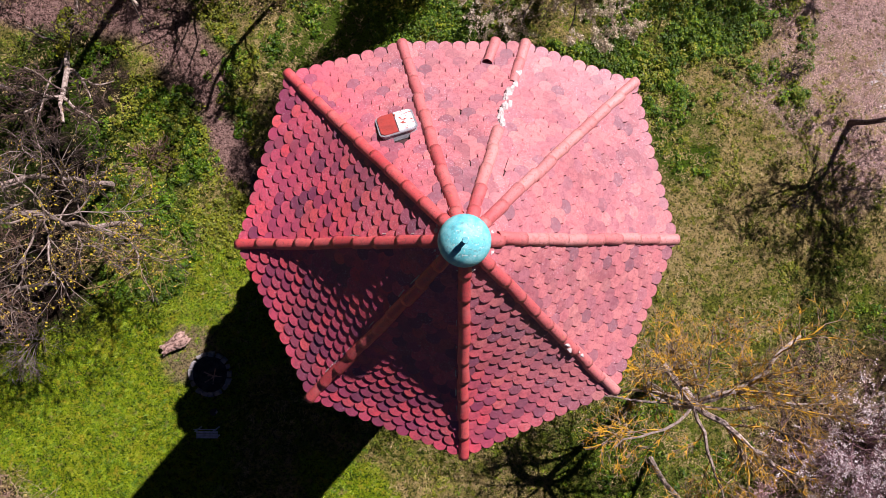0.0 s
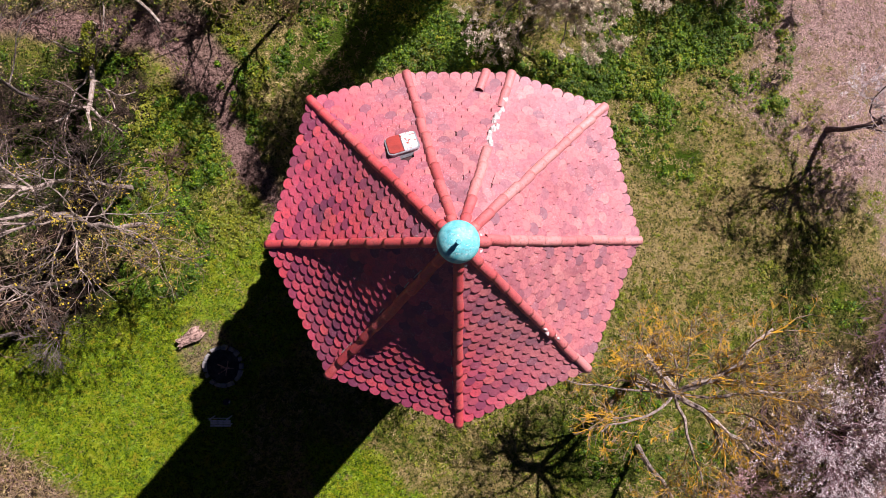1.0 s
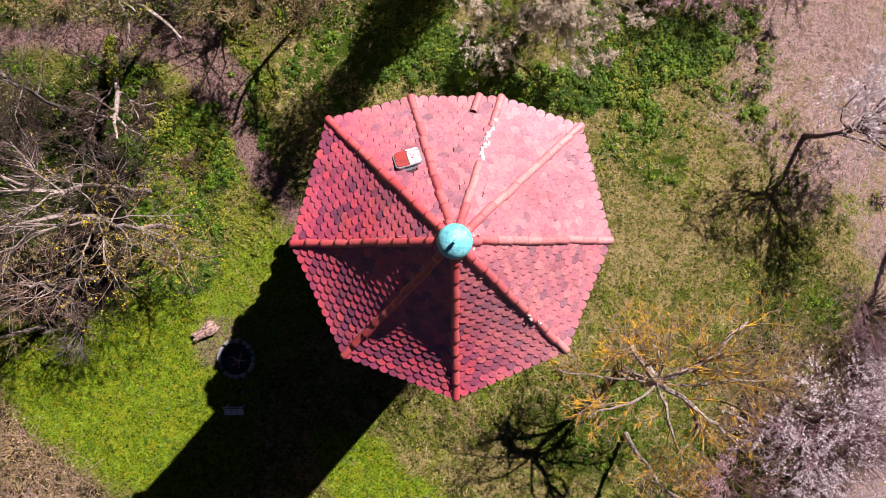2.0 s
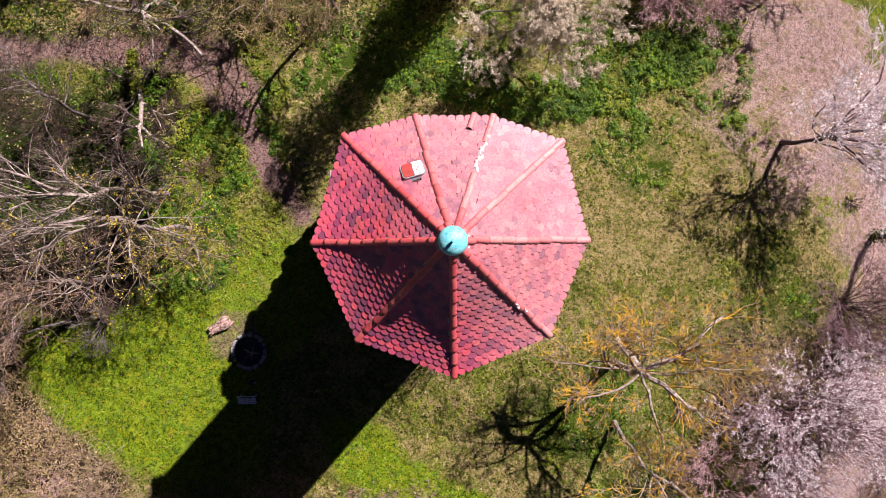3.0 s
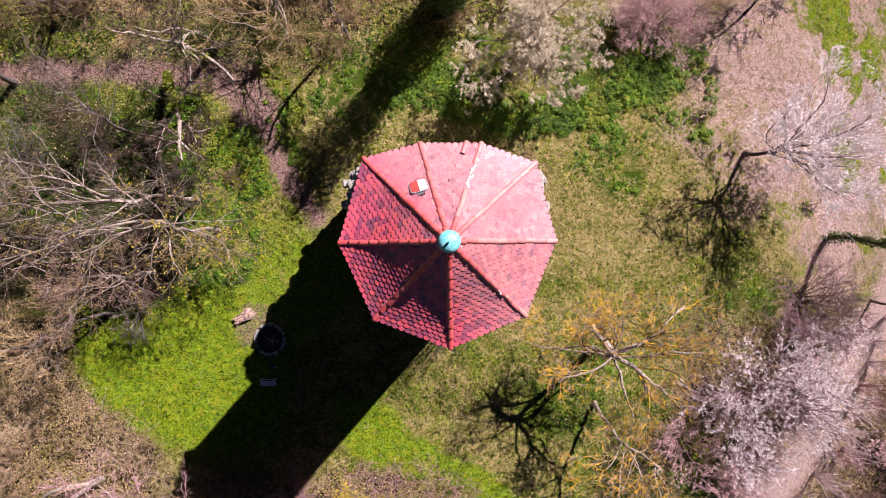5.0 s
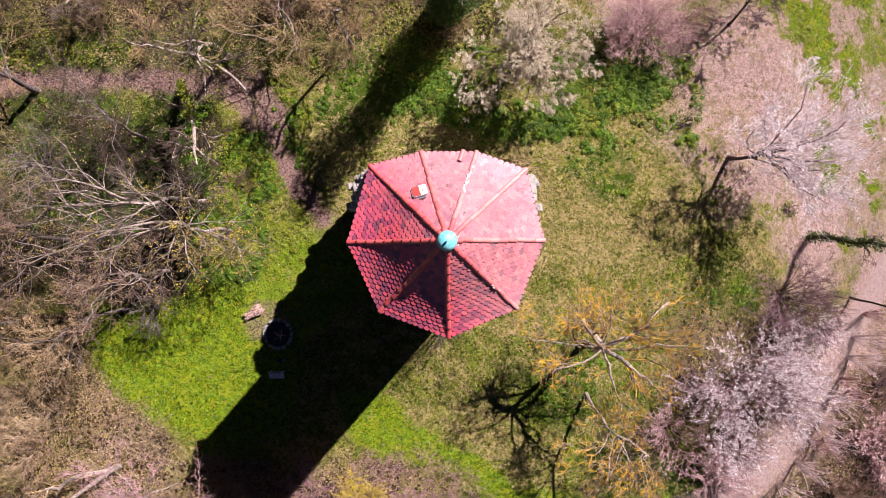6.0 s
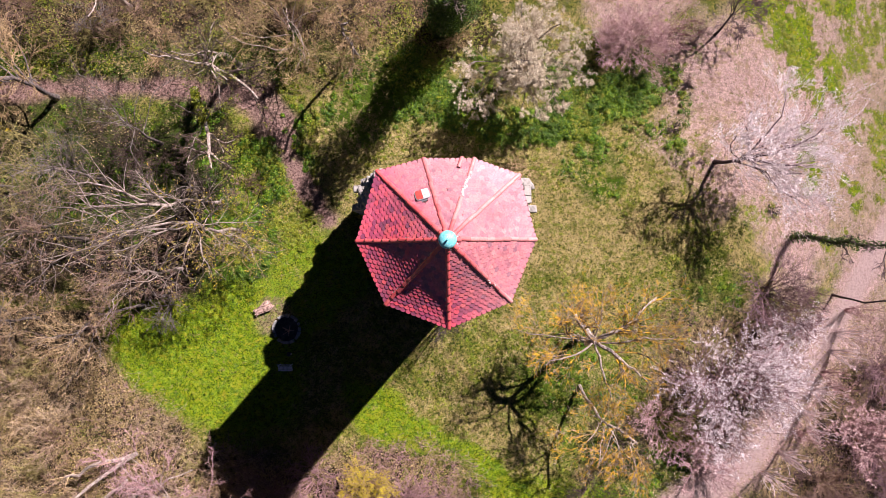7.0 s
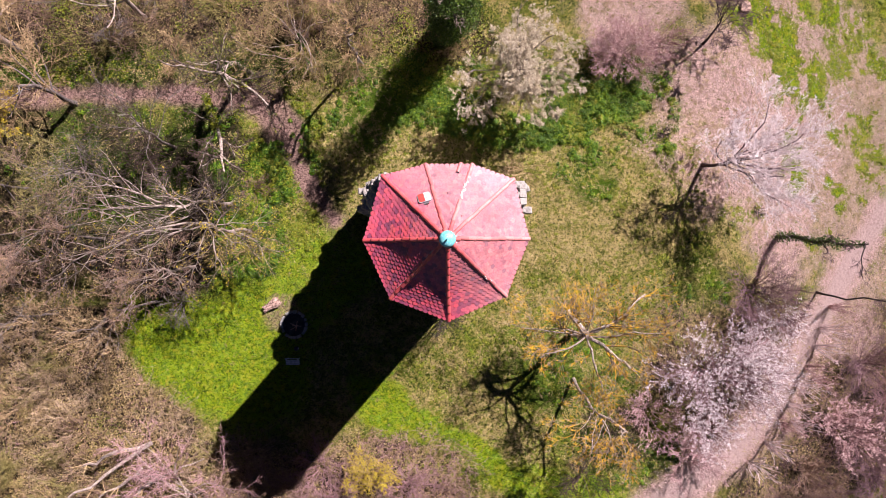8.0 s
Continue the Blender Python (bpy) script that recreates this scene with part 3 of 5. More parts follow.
def build_facet(tower, a, b, rng, holes=()):
    """One face of the roof: a deck of boards and the tiles in courses on it."""
    edge = (b - a).normalized()
    out = Vector((-edge.y, edge.x))
    if out.dot(a) < 0:
        out = -out
    reach = out.dot(a)
    ua, ub = edge.dot(a), edge.dot(b)
    levels = np.linspace(1.0, 0.03, 14)
    verts, faces = [], []
    for s in levels:
        for c in (a, b):
            verts.append(roof_point(c.x, c.y, s) - Vector((0, 0, 0.035)))
    for i in range(len(levels) - 1):
        faces.append([2 * i, 2 * i + 1, 2 * i + 3, 2 * i + 2])
    deck = put("roof_facet", mesh_of("roof_facet", verts, faces, DECK), tower, None, "roof face of red clay scale tiles")
    # stations down the slope, one a course
    fine = np.linspace(0.998, 0.04, 500)
    high = np.array([height_at(s) for s in fine])
    along = np.concatenate([[0], np.cumsum(np.hypot(np.diff(fine) * reach, np.diff(high)))])
    for k in range(int(along[-1] / COURSE) + 1):
        s = float(np.interp(k * COURSE, along, fine))
        up_s = max(0.03, float(np.interp(k * COURSE + 0.12, along, fine)))
        down3 = Vector((out.x * reach * (s - up_s), out.y * reach * (s - up_s), height_at(s) - height_at(up_s))).normalized()
        side3 = Vector((edge.x, edge.y, 0))
        normal = side3.cross(down3)
        if normal.z < 0:
            side3, normal = -side3, -normal
        lean = Matrix.Rotation(radians(8.5), 4, side3)
        frame3 = Matrix((side3, down3, normal)).transposed().to_4x4()
        first = math.floor(min(ua, ub) * s / TILE_W) - 1
        last = math.ceil(max(ua, ub) * s / TILE_W) + 1
        sign = 1 if side3.x * edge.x + side3.y * edge.y > 0 else -1
        for j in range(first, last + 1):
            u = (j + 0.5 * (k % 2)) * TILE_W
            place = Vector((AX, AY, EAVE + height_at(s) + 0.024)) + Vector((out.x * reach * s + edge.x * u, out.y * reach * s + edge.y * u, 0))
            if any((place - Vector((hx, hy, place.z))).length < r for hx, hy, r in holes):
                continue
            # hip lines in the tile's own plane; v points down the slope
            flat = math.hypot(reach * (s - up_s), height_at(s) - height_at(up_s)) / max(1e-6, s - up_s)
            poly = TILE_SHAPE
            for c, way in ((ua, -1 if ua < ub else 1), (ub, 1 if ua < ub else -1)):
                # u <= c*(s + v/flat) on that side
                nx, ny, d = way * sign, -way * c / flat, way * (c * s - u)
                poly = clip_polygon(poly, nx, ny, d) if poly else poly
                if len(poly) < 3:
                    poly = []
            if not poly:
                continue
            area = abs(sum(p[0] * q[1] - q[0] * p[1] for p, q in zip(poly, poly[1:] + poly[:1]))) / 2
            if area < 0.004:
                continue
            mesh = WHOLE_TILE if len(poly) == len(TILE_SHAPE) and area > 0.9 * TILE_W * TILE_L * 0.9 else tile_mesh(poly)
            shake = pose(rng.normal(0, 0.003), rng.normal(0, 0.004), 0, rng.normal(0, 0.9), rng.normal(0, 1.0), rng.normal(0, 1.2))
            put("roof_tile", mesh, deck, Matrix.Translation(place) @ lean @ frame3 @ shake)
    return deck


def hip_mesh():
    """A tapered half-round ridge tile along -y (up the slope), with a thick lower lip."""
    verts, faces, n = [], [], 9
    for y, r in ((0.0, 0.078), (-0.06, 0.077), (-0.47, 0.068)):
        for a in np.linspace(-0.10, math.pi + 0.10, n):
            verts.append((-r * math.cos(a), y, r * math.sin(a) * 0.92))
    for a in np.linspace(-0.10, math.pi + 0.10, n):
        verts.append((-0.066 * math.cos(a), 0.0, 0.066 * math.sin(a) * 0.92))
    for ring in range(2):
        for i in range(n - 1):
            p = ring * n + i
            faces.append([p, p + 1, p + n + 1, p + n][::-1])
    for i in range(n - 1):
        faces.append([i, i + 1, 3 * n + i + 1, 3 * n + i])
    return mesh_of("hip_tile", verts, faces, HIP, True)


HIP_TILE = hip_mesh()


def lump(name, parent, centre, size, material, rng, label="", stretch=(1, 1, 1), turn=0.0):
    """A rough lump: an icosphere pushed about."""
    bm = bmesh.new()
    bmesh.ops.create_icosphere(bm, subdivisions=2, radius=1)
    off = Vector(rng.random(3) * 50)
    for v in bm.verts:
        v.co = v.co * (1 + 0.35 * noise.noise(v.co * 1.6 + off) + 0.15 * noise.noise(v.co * 4 + off))
    bm.transform(Matrix.Translation(centre) @ pose(0, 0, 0, 0, 0, turn) @ Matrix.Diagonal((*[size * s for s in stretch], 1)))
    return part(name, bm, material, parent, label)


def hip_frame(c, s):
    p = roof_point(c.x, c.y, s)
    q = roof_point(c.x, c.y, s - 0.05)
    down = (p - q).normalized()
    side = Vector((-c.y, c.x, 0)).normalized()
    normal = side.cross(down)
    if normal.z < 0:
        side, normal = -side, -normal
    m = Matrix((side, down, normal)).transposed().to_4x4()
    return Matrix.Translation(p) @ m


def build_hip(tower, c, rng, gap=None):
    """The row of half-round tiles down one hip."""
    fine = np.linspace(0.994, 0.085, 300)
    pts = np.array([roof_point(c.x, c.y, s) for s in fine])
    along = np.concatenate([[0], np.cumsum(np.linalg.norm(np.diff(pts, axis=0), axis=1))])
    k = 0
    while k * 0.395 < along[-1]:
        s = float(np.interp(k * 0.395, along, fine))
        k += 1
        if gap and gap[0] < s < gap[1]:
            continue
        m = hip_frame(c, s) @ pose(rng.normal(0, 0.006), 0, 0.022, 1.2 + rng.normal(0, 0.8), rng.normal(0, 2.5), rng.normal(0, 1.6))
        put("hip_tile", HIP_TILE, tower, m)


def build_fillet(tower, c, side, s0, s1, rng):
    """A ragged line of pale bedding mortar that shows beside a row of hip tiles."""
    bm = bmesh.new()
    s = s0
    while s < s1:
        span = rng.uniform(0.015, 0.06)
        m0, m1 = hip_frame(c, s), hip_frame(c, min(s1, s + span))
        r = rng.uniform(0.004, 0.011)
        rows = []
        for m in (m0, m1):
            mid = m @ Vector((side * 0.092 + rng.normal(0, 0.006), 0, 0.005 + rng.normal(0, 0.004)))
            ax, az = m.to_3x3() @ Vector((1, 0, 0)), m.to_3x3() @ Vector((0, 0, 1))
            rows.append([bm.verts.new(mid + ax * r * math.cos(q) + az * r * math.sin(q)) for q in np.linspace(0, 2 * math.pi, 6, endpoint=False)])
        for i in range(6):
            bm.faces.new((rows[0][i], rows[0][(i + 1) % 6], rows[1][(i + 1) % 6], rows[1][i]))
        bm.faces.new(rows[0][::-1])
        bm.faces.new(rows[1])
        s += span + rng.uniform(0.0, 0.09)
    tagged(part("mortar_line", bm, MORTAR, tower, "ragged pale mortar along the hip"), kind="stuff")


def build_tower():
    rng = np.random.default_rng(11)
    tower = root("tower", AX, AY, 0, "tall stone tower with red scale-tiled roof and turquoise ball", "tower")
    wall = bmesh.new()
    ring = [(AX + c.x * 0.90, AY + c.y * 0.90) for c in CORNERS]
    inner = [(AX + c.x * 0.68, AY + c.y * 0.68) for c in CORNERS]
    n = len(ring)
    rows = [[wall.verts.new((x, y, z)) for x, y in pts] for pts, z in ((ring, -0.5), (ring, EAVE - 0.06), (inner, EAVE - 0.06), (inner, -0.5))]
    for lo, hi in zip(rows, rows[1:] + rows[:1]):
        for i in range(n):
            wall.faces.new((lo[i], lo[(i + 1) % n], hi[(i + 1) % n], hi[i]))
    bmesh.ops.recalc_face_normals(wall, faces=wall.faces)
    part("wall", wall, STONE, tower, "grey rubble stone tower wall")
    cornice = bmesh.new()
    outer = [(AX + c.x * 0.965, AY + c.y * 0.965) for c in CORNERS]
    slab(cornice, outer[::-1], EAVE - 0.16, EAVE - 0.055)
    bmesh.ops.recalc_face_normals(cornice, faces=cornice.faces)
    part("cornice", cornice, STONE, tower, "pale stone cornice under the eaves")
    hatch_at = Vector((-0.585, 1.56))
    for i in range(n):
        # tiles lost under the hatch and out of the faces beside it
        holes = [(hatch_at.x, hatch_at.y, 0.16)] if i == 1 else [(0.36, 1.22, 0.08), (0.20, 1.9, 0.07)] if i == 2 else [(0.74, 1.08, 0.08), (0.97, 0.42, 0.08)] if i == 3 else []
        build_facet(tower, CORNERS[i], CORNERS[(i + 1) % n], rng, holes)
    for i, c in enumerate(CORNERS):
        build_hip(tower, c, rng, (0.54, 0.80) if i == 3 else (0.60, 0.66) if i == 6 else None)
    # mortar left bare where hip tiles are gone
    for c, spans in ((CORNERS[3], np.linspace(0.52, 0.79, 11)), (CORNERS[6], np.linspace(0.60, 0.69, 5))):
        for s in spans:
            m = hip_frame(c, float(s))
            p = m @ Vector((rng.normal(0, 0.025), 0, 0.02))
            lump("mortar", tower, p, 0.046 + 0.034 * rng.random(), MORTAR, rng, "crumbled white mortar", (0.72, 1.5, 0.5), math.degrees(math.atan2(c.y, c.x)) - 90 + rng.normal(0, 12))
    for i, side, s0, s1 in ((0, 1, 0.15, 0.45), (2, -1, 0.35, 0.95), (8, 1, 0.2, 0.9), (7, 1, 0.3, 0.8)):
        build_fillet(tower, CORNERS[i], side, s0, s1, rng)
    for k in range(15):
        a = 2 * math.pi * k / 15 + rng.normal(0, 0.1)
        lump("mortar", tower, Vector((AX + 0.30 * math.cos(a), AY + 0.30 * math.sin(a), EAVE + height_at(0.115) + 0.04)), 0.035 + 0.02 * rng.random(), MORTAR, rng, "crumbled white mortar", (1.2, 1.0, 0.6), math.degrees(a))
    # a hip tile that slid down beside its row
    put("hip_tile", HIP_TILE, tower, hip_frame(Vector((0.52, 2.86)), 1.0) @ pose(0, 0, 0.03, -2, 0, -8), "slipped loose hip tile")
    # the hatch
    s = 0.56
    edge = (CORNERS[2] - CORNERS[1]).normalized()
    out = Vector((-edge.y, edge.x))
    reach = out.dot(CORNERS[1])
    rel = Vector((hatch_at.x - AX, hatch_at.y - AY))
    s = out.dot(rel) / reach
    down3 = Vector((out.x * reach * 0.05, out.y * reach * 0.05, height_at(s + 0.025) - height_at(s - 0.025))).normalized()
    side3 = Vector((edge.x, edge.y, 0))
    normal = side3.cross(down3)
    if normal.z < 0:
        side3, normal = -side3, -normal
    hm = Matrix.Translation((hatch_at.x, hatch_at.y, EAVE + height_at(s))) @ Matrix((side3, down3, normal)).transposed().to_4x4() @ pose(0, 0, 0.0, -6, 0, 3)

    def rounded(w, h, r):
        return [(sx * (w / 2 - r) + r * math.cos(a), sy * (h / 2 - r) + r * math.sin(a)) for sx, sy, a0 in ((1, 1, 0), (-1, 1, 90), (-1, -1, 180), (1, -1, 270)) for a in (radians(a0 + q) for q in (0, 30, 60, 90))]

    bm = bmesh.new()
    slab(bm, rounded(0.46, 0.52, 0.07), -0.04, 0.055)
    bm.transform(hm)
    hatch = part("roof_hatch", bm, STEEL, tower, "small zinc roof hatch with peeling red paint")
    bm = bmesh.new()
    slab(bm, rounded(0.50, 0.56, 0.09), 0.058, 0.072)
    bm.transform(hm)
    part("hatch_rim", bm, STEEL, hatch, "pale metal rim")
    for name, mat, lo, hi, label in (("lid_panel", RED_LID, -0.225, -0.006, "red painted lid half"), ("lid_panel", PEEL, 0.006, 0.225, "lid half with peeled white paint")):
        bm = bmesh.new()
        shape = clip_polygon(clip_polygon(rounded(0.45, 0.51, 0.075), 1, 0, hi), -1, 0, -lo)
        slab(bm, shape, 0.073, 0.086)
        bm.transform(hm)
        part(name, bm, mat, hatch, label)
    # ball finial
    top = EAVE + height_at(0.10)
    bm = bmesh.new()
    rings = [(0.30, -0.30), (0.24, -0.20), (0.20, -0.13), (0.17, -0.05), (0.20, -0.01)] + [(0.290 * math.cos(a), 0.17 + 0.235 * math.sin(a)) for a in np.linspace(-0.72, 1.45, 16)]
    last = None
    for r, z in rings:
        row = [bm.verts.new((AX + r * math.cos(q), AY + r * math.sin(q), top + z)) for q in np.linspace(0, 2 * math.pi, 40, endpoint=False)]
        if last:
            for i in range(40):
                bm.faces.new((last[i], last[(i + 1) % 40], row[(i + 1) % 40], row[i]))
        last = row
    bm.faces.new(last)
    ball = part("ball_finial", bm, COPPER, tower, "turquoise verdigris copper ball", True)
    bm = bmesh.new()
    bmesh.ops.create_cone(bm, cap_ends=True, segments=12, radius1=0.026, radius2=0.024, depth=0.14, matrix=pose(AX, AY, top + 0.45))
    bmesh.ops.create_cone(bm, cap_ends=True, segments=12, radius1=0.036, radius2=0.032, depth=0.03, matrix=pose(AX, AY, top + 0.525))
    part("rod", bm, COPPER, ball, "broken stub of the finial rod")
    return tower


build_tower()


# ---- plants ----
def unit(v):
    return v / np.maximum(1e-9, np.linalg.norm(v, axis=-1, keepdims=True))


def tubes(P, R, sides=3):
    """Tapered tubes along polylines P (n, k, 3) with radii R (n, k)."""
    n, k, _ = P.shape
    T = unit(np.gradient(P, axis=1))
    ref = np.where(np.abs(T[..., 2:3]) > 0.9, np.array([1.0, 0, 0]), np.array([0, 0, 1.0]))
    A = unit(np.cross(T, ref))
    B = np.cross(T, A)
    ang = np.linspace(0, 2 * math.pi, sides, endpoint=False)
    V = P[:, :, None] + R[:, :, None, None] * (np.cos(ang)[:, None] * A[:, :, None] + np.sin(ang)[:, None] * B[:, :, None])
    i = np.arange(n)[:, None, None] * k * sides + np.arange(k - 1)[None, :, None] * sides
    s, s2 = np.arange(sides)[None, None, :], (np.arange(sides)[None, None, :] + 1) % sides
    F = np.stack([i + s, i + s2, i + sides + s2, i + sides + s], -1).reshape(-1, 4)
    return V.reshape(-1, 3), F


def flecks(points, size, rng, tilt=1.0, long=1.0):
    """Small folded leaves or petals, each of two triangles, at the points."""
    n = len(points)
    u = unit(rng.normal(size=(n, 3)) * np.array([1, 1, tilt]))
    w = unit(np.cross(u, rng.normal(size=(n, 3))))
    s = size * (0.6 + 0.8 * rng.random((n, 1)))
    lift = unit(np.cross(u, w)) * s * 0.25
    V = np.stack([points - u * s * long / 2, points + w * s / 2 + lift, points + u * s * long / 2, points - w * s / 2 + lift], 1).reshape(-1, 3)
    i = np.arange(n)[:, None] * 4
    return V, np.concatenate([np.concatenate([i, i + 1, i + 2], 1), np.concatenate([i, i + 2, i + 3], 1)])


def raw_mesh(name, chunks, material):
    """One mesh out of (vertices, faces) chunks."""
    verts, faces, at = [], [], 0
    for V, F in chunks:
        verts.append(V)
        faces += (F + at).tolist()
        at += len(V)
    mesh = bpy.data.meshes.new(name)
    mesh.from_pydata(np.concatenate(verts).tolist(), [], faces)
    mesh.materials.append(material)
    return mesh


def lengths(P):
    return np.linalg.norm(np.diff(P, axis=1), axis=2).sum(1)


def sprout(rng, P, R, count, span, angle, ratio, pts, curl=0.15, lift=0.1, thin=0.6, least=0.008, pull=(0, 0)):
    """Branches off the polylines P: count each, over a span of their length, at an angle in degrees."""
    n, k, _ = P.shape
    who = np.repeat(np.arange(n), count)
    m = len(who)
    t = (span[0] + (span[1] - span[0]) * rng.random(m)) * (k - 1)
    i = np.minimum(t.astype(int), k - 2)
    f = (t - i)[:, None]
    start = P[who, i] * (1 - f) + P[who, i + 1] * f
    T = unit(P[who, i + 1] - P[who, i])
    side = unit(np.cross(T, rng.normal(size=(m, 3))))
    a = np.radians(rng.uniform(angle[0], angle[1], m))[:, None]
    d = np.cos(a) * T + np.sin(a) * side
    step = (lengths(P)[who] * ratio * rng.uniform(0.55, 1.25, m) * (1.15 - 0.5 * t / (k - 1)) / (pts - 1))[:, None]
    C = [start]
    for _ in range(pts - 1):
        d = unit(d + curl * rng.normal(size=(m, 3)) + np.array([pull[0], pull[1], lift]))
        C.append(C[-1] + d * step)
    r0 = np.maximum(least, thin * (R[who, i] * (1 - f[:, 0]) + R[who, i + 1] * f[:, 0]))
    return np.stack(C, 1), r0[:, None] * np.linspace(1, 0.45, pts)[None, :]


def sample_along(P, per, rng, lo=0.3):
    """Points at random places along polylines."""
    n, k, _ = P.shape
    who = np.repeat(np.arange(n), per)
    t = (lo + (1 - lo) * rng.random(len(who))) * (k - 1)
    i = np.minimum(t.astype(int), k - 2)
    f = (t - i)[:, None]
    return P[who, i] * (1 - f) + P[who, i + 1] * f


def clusters(P, per, rng, share, lo, jitter):
    """Points for blossom in strings: only a share of the twigs flowers, each of those densely."""
    bearing = P[rng.random(len(P)) < share]
    pts = sample_along(bearing, max(1, round(per / share)), rng, lo)
    return pts + rng.normal(0, jitter, pts.shape)


def arm_lines(rng, hub, arms, pts=8, wobble=0.10):
    """Crooked limbs from a fork to their ends, given as offsets with the radius at the fork."""
    t = np.linspace(0, 1, pts)[:, None]
    lines, radii = [], []
    for dx, dy, dz, r in arms:
        end = np.array([dx, dy, dz])
        side = np.cumsum(rng.normal(0, 1, (pts, 3)), axis=0)
        side -= t * side[-1:]
        side -= side[:1] * (1 - t)
        lines.append(hub + end * t + np.array([0, 0, 0.10]) * np.linalg.norm(end) * np.sin(math.pi * t) + wobble * np.linalg.norm(end) / pts * side)
        radii.append(r * np.linspace(1, 0.42, pts))
    return np.stack(lines), np.stack(radii)


def tree(x, y, height, fork, label, seed, bark=BARK_GREY, twig=BARK_GREY, lean=(0, 0), girth=0.16, limbs=5, spread=(25, 60), levels=((6, 0.6), (7, 0.5), (5, 0.55)), limb_ratio=1.0,
         leaf=None, leaf_size=0.06, leaf_per=3, leaf_name="blossom", ivy=0, ivy_top=1.0, ivy_width=0.3, lift=0.06, pull=(0, 0), twig_least=0.013, curl=0.16, arms=(), share=1.0, leaf_column=0, boughs=False, wobble=0.22, name="tree", group="bare trees"):
    """A bare or flowering tree: trunk and limbs, a crown of twigs and, where given, blossom or ivy."""
    rng = np.random.default_rng(seed)
    z = float(ground_height(x, y))
    thing = root(name, x, y, z, label, "tree", group)
    k = 8
    t = np.linspace(0, 1, k)
    wob = np.cumsum(rng.normal(0, 0.035 * fork, (k, 2)), axis=0) * t[:, None]
    P = np.stack([x + lean[0] * t ** 1.3 + wob[:, 0], y + lean[1] * t ** 1.3 + wob[:, 1], z - 0.15 + (fork + 0.15) * t], 1)[None]
    R = (girth * (1.0 - 0.35 * t) * (1 + 0.5 * np.exp(-t * 9)))[None]
    cap = P[:, -1:] + (P[:, -1:] - P[:, -2:-1]) * 0.12
    wood = [tubes(np.concatenate([P, cap, cap + np.array([0, 0, 0.03])], 1), np.concatenate([R, R[:, -1:] * 0.7, R[:, -1:] * 0.05], 1), 9)]
    L, LR = sprout(rng, P, R, limbs, (0.55, 1.0), spread, limb_ratio * (height - fork) / fork, 8, curl + 0.06, lift, 0.46, 0.018, pull)
    L[0], LR[0] = P[0, -1] + (L[0] - L[0, :1]), LR[0]
    if arms:
        A, AR = arm_lines(rng, P[0, -1], arms, 8, wobble)
        L, LR = np.concatenate([A, L]), np.concatenate([AR, LR])
    wood.append(tubes(L, LR, 6))
    crown, now, rad, deep = [], L, LR, len(levels)
    for q, (count, ratio) in enumerate(levels):
        now, rad = sprout(rng, now, rad, count, (0.22, 1.0), (22, 62), ratio, 5 if q < deep - 2 else 4 if q < deep - 1 else 2, curl + 0.04, lift, 0.55, twig_least, pull)
        (wood if boughs and q == 0 else crown).append(tubes(now, rad, 4 if q == 0 else 3))
    put("trunk", raw_mesh("trunk", wood, bark), thing, None, "trunk and limbs")
    put("crown", raw_mesh("crown", crown, twig), thing, None, "bare twigs")
    if leaf:
        pts = clusters(now, leaf_per, rng, share, 0.1, 0.02 if share == 1 else 0.035)
        tagged(put(leaf_name, raw_mesh(leaf_name, [flecks(pts, leaf_size, rng)], leaf), thing), kind="stuff")
    if leaf_column:
        t = 0.12 + 0.62 * rng.random(leaf_column)
        mid = np.stack([np.interp(t * (k - 1), np.arange(k), P[0, :, c]) for c in range(3)], 1)
        off = unit(rng.normal(size=(leaf_column, 3))) * (0.30 * np.sqrt(rng.random((leaf_column, 1))))
        put("climber", raw_mesh("climber", [flecks(mid + off + np.array([0, 0, 0.08]), 0.11, rng)], LEAF_LIME), thing, None, "lime-green climbing leaves")
    if ivy:
        t = rng.random(ivy) * ivy_top
        mid = np.stack([np.interp(t * (k - 1), np.arange(k), P[0, :, c]) for c in range(3)], 1)
        off = rng.normal(size=(ivy, 3)) * np.array([1, 1, 0.5])
        width = ivy_width * (0.6 + 0.8 * value_noise(t * 9, t * 0 + seed, 1.0, seed))[:, None]
        put("ivy", raw_mesh("ivy", [flecks(mid + unit(off) * width * np.sqrt(rng.random((ivy, 1))), 0.10, rng)], LEAF_IVY), thing, None, "dark green ivy leaves")
    return thing


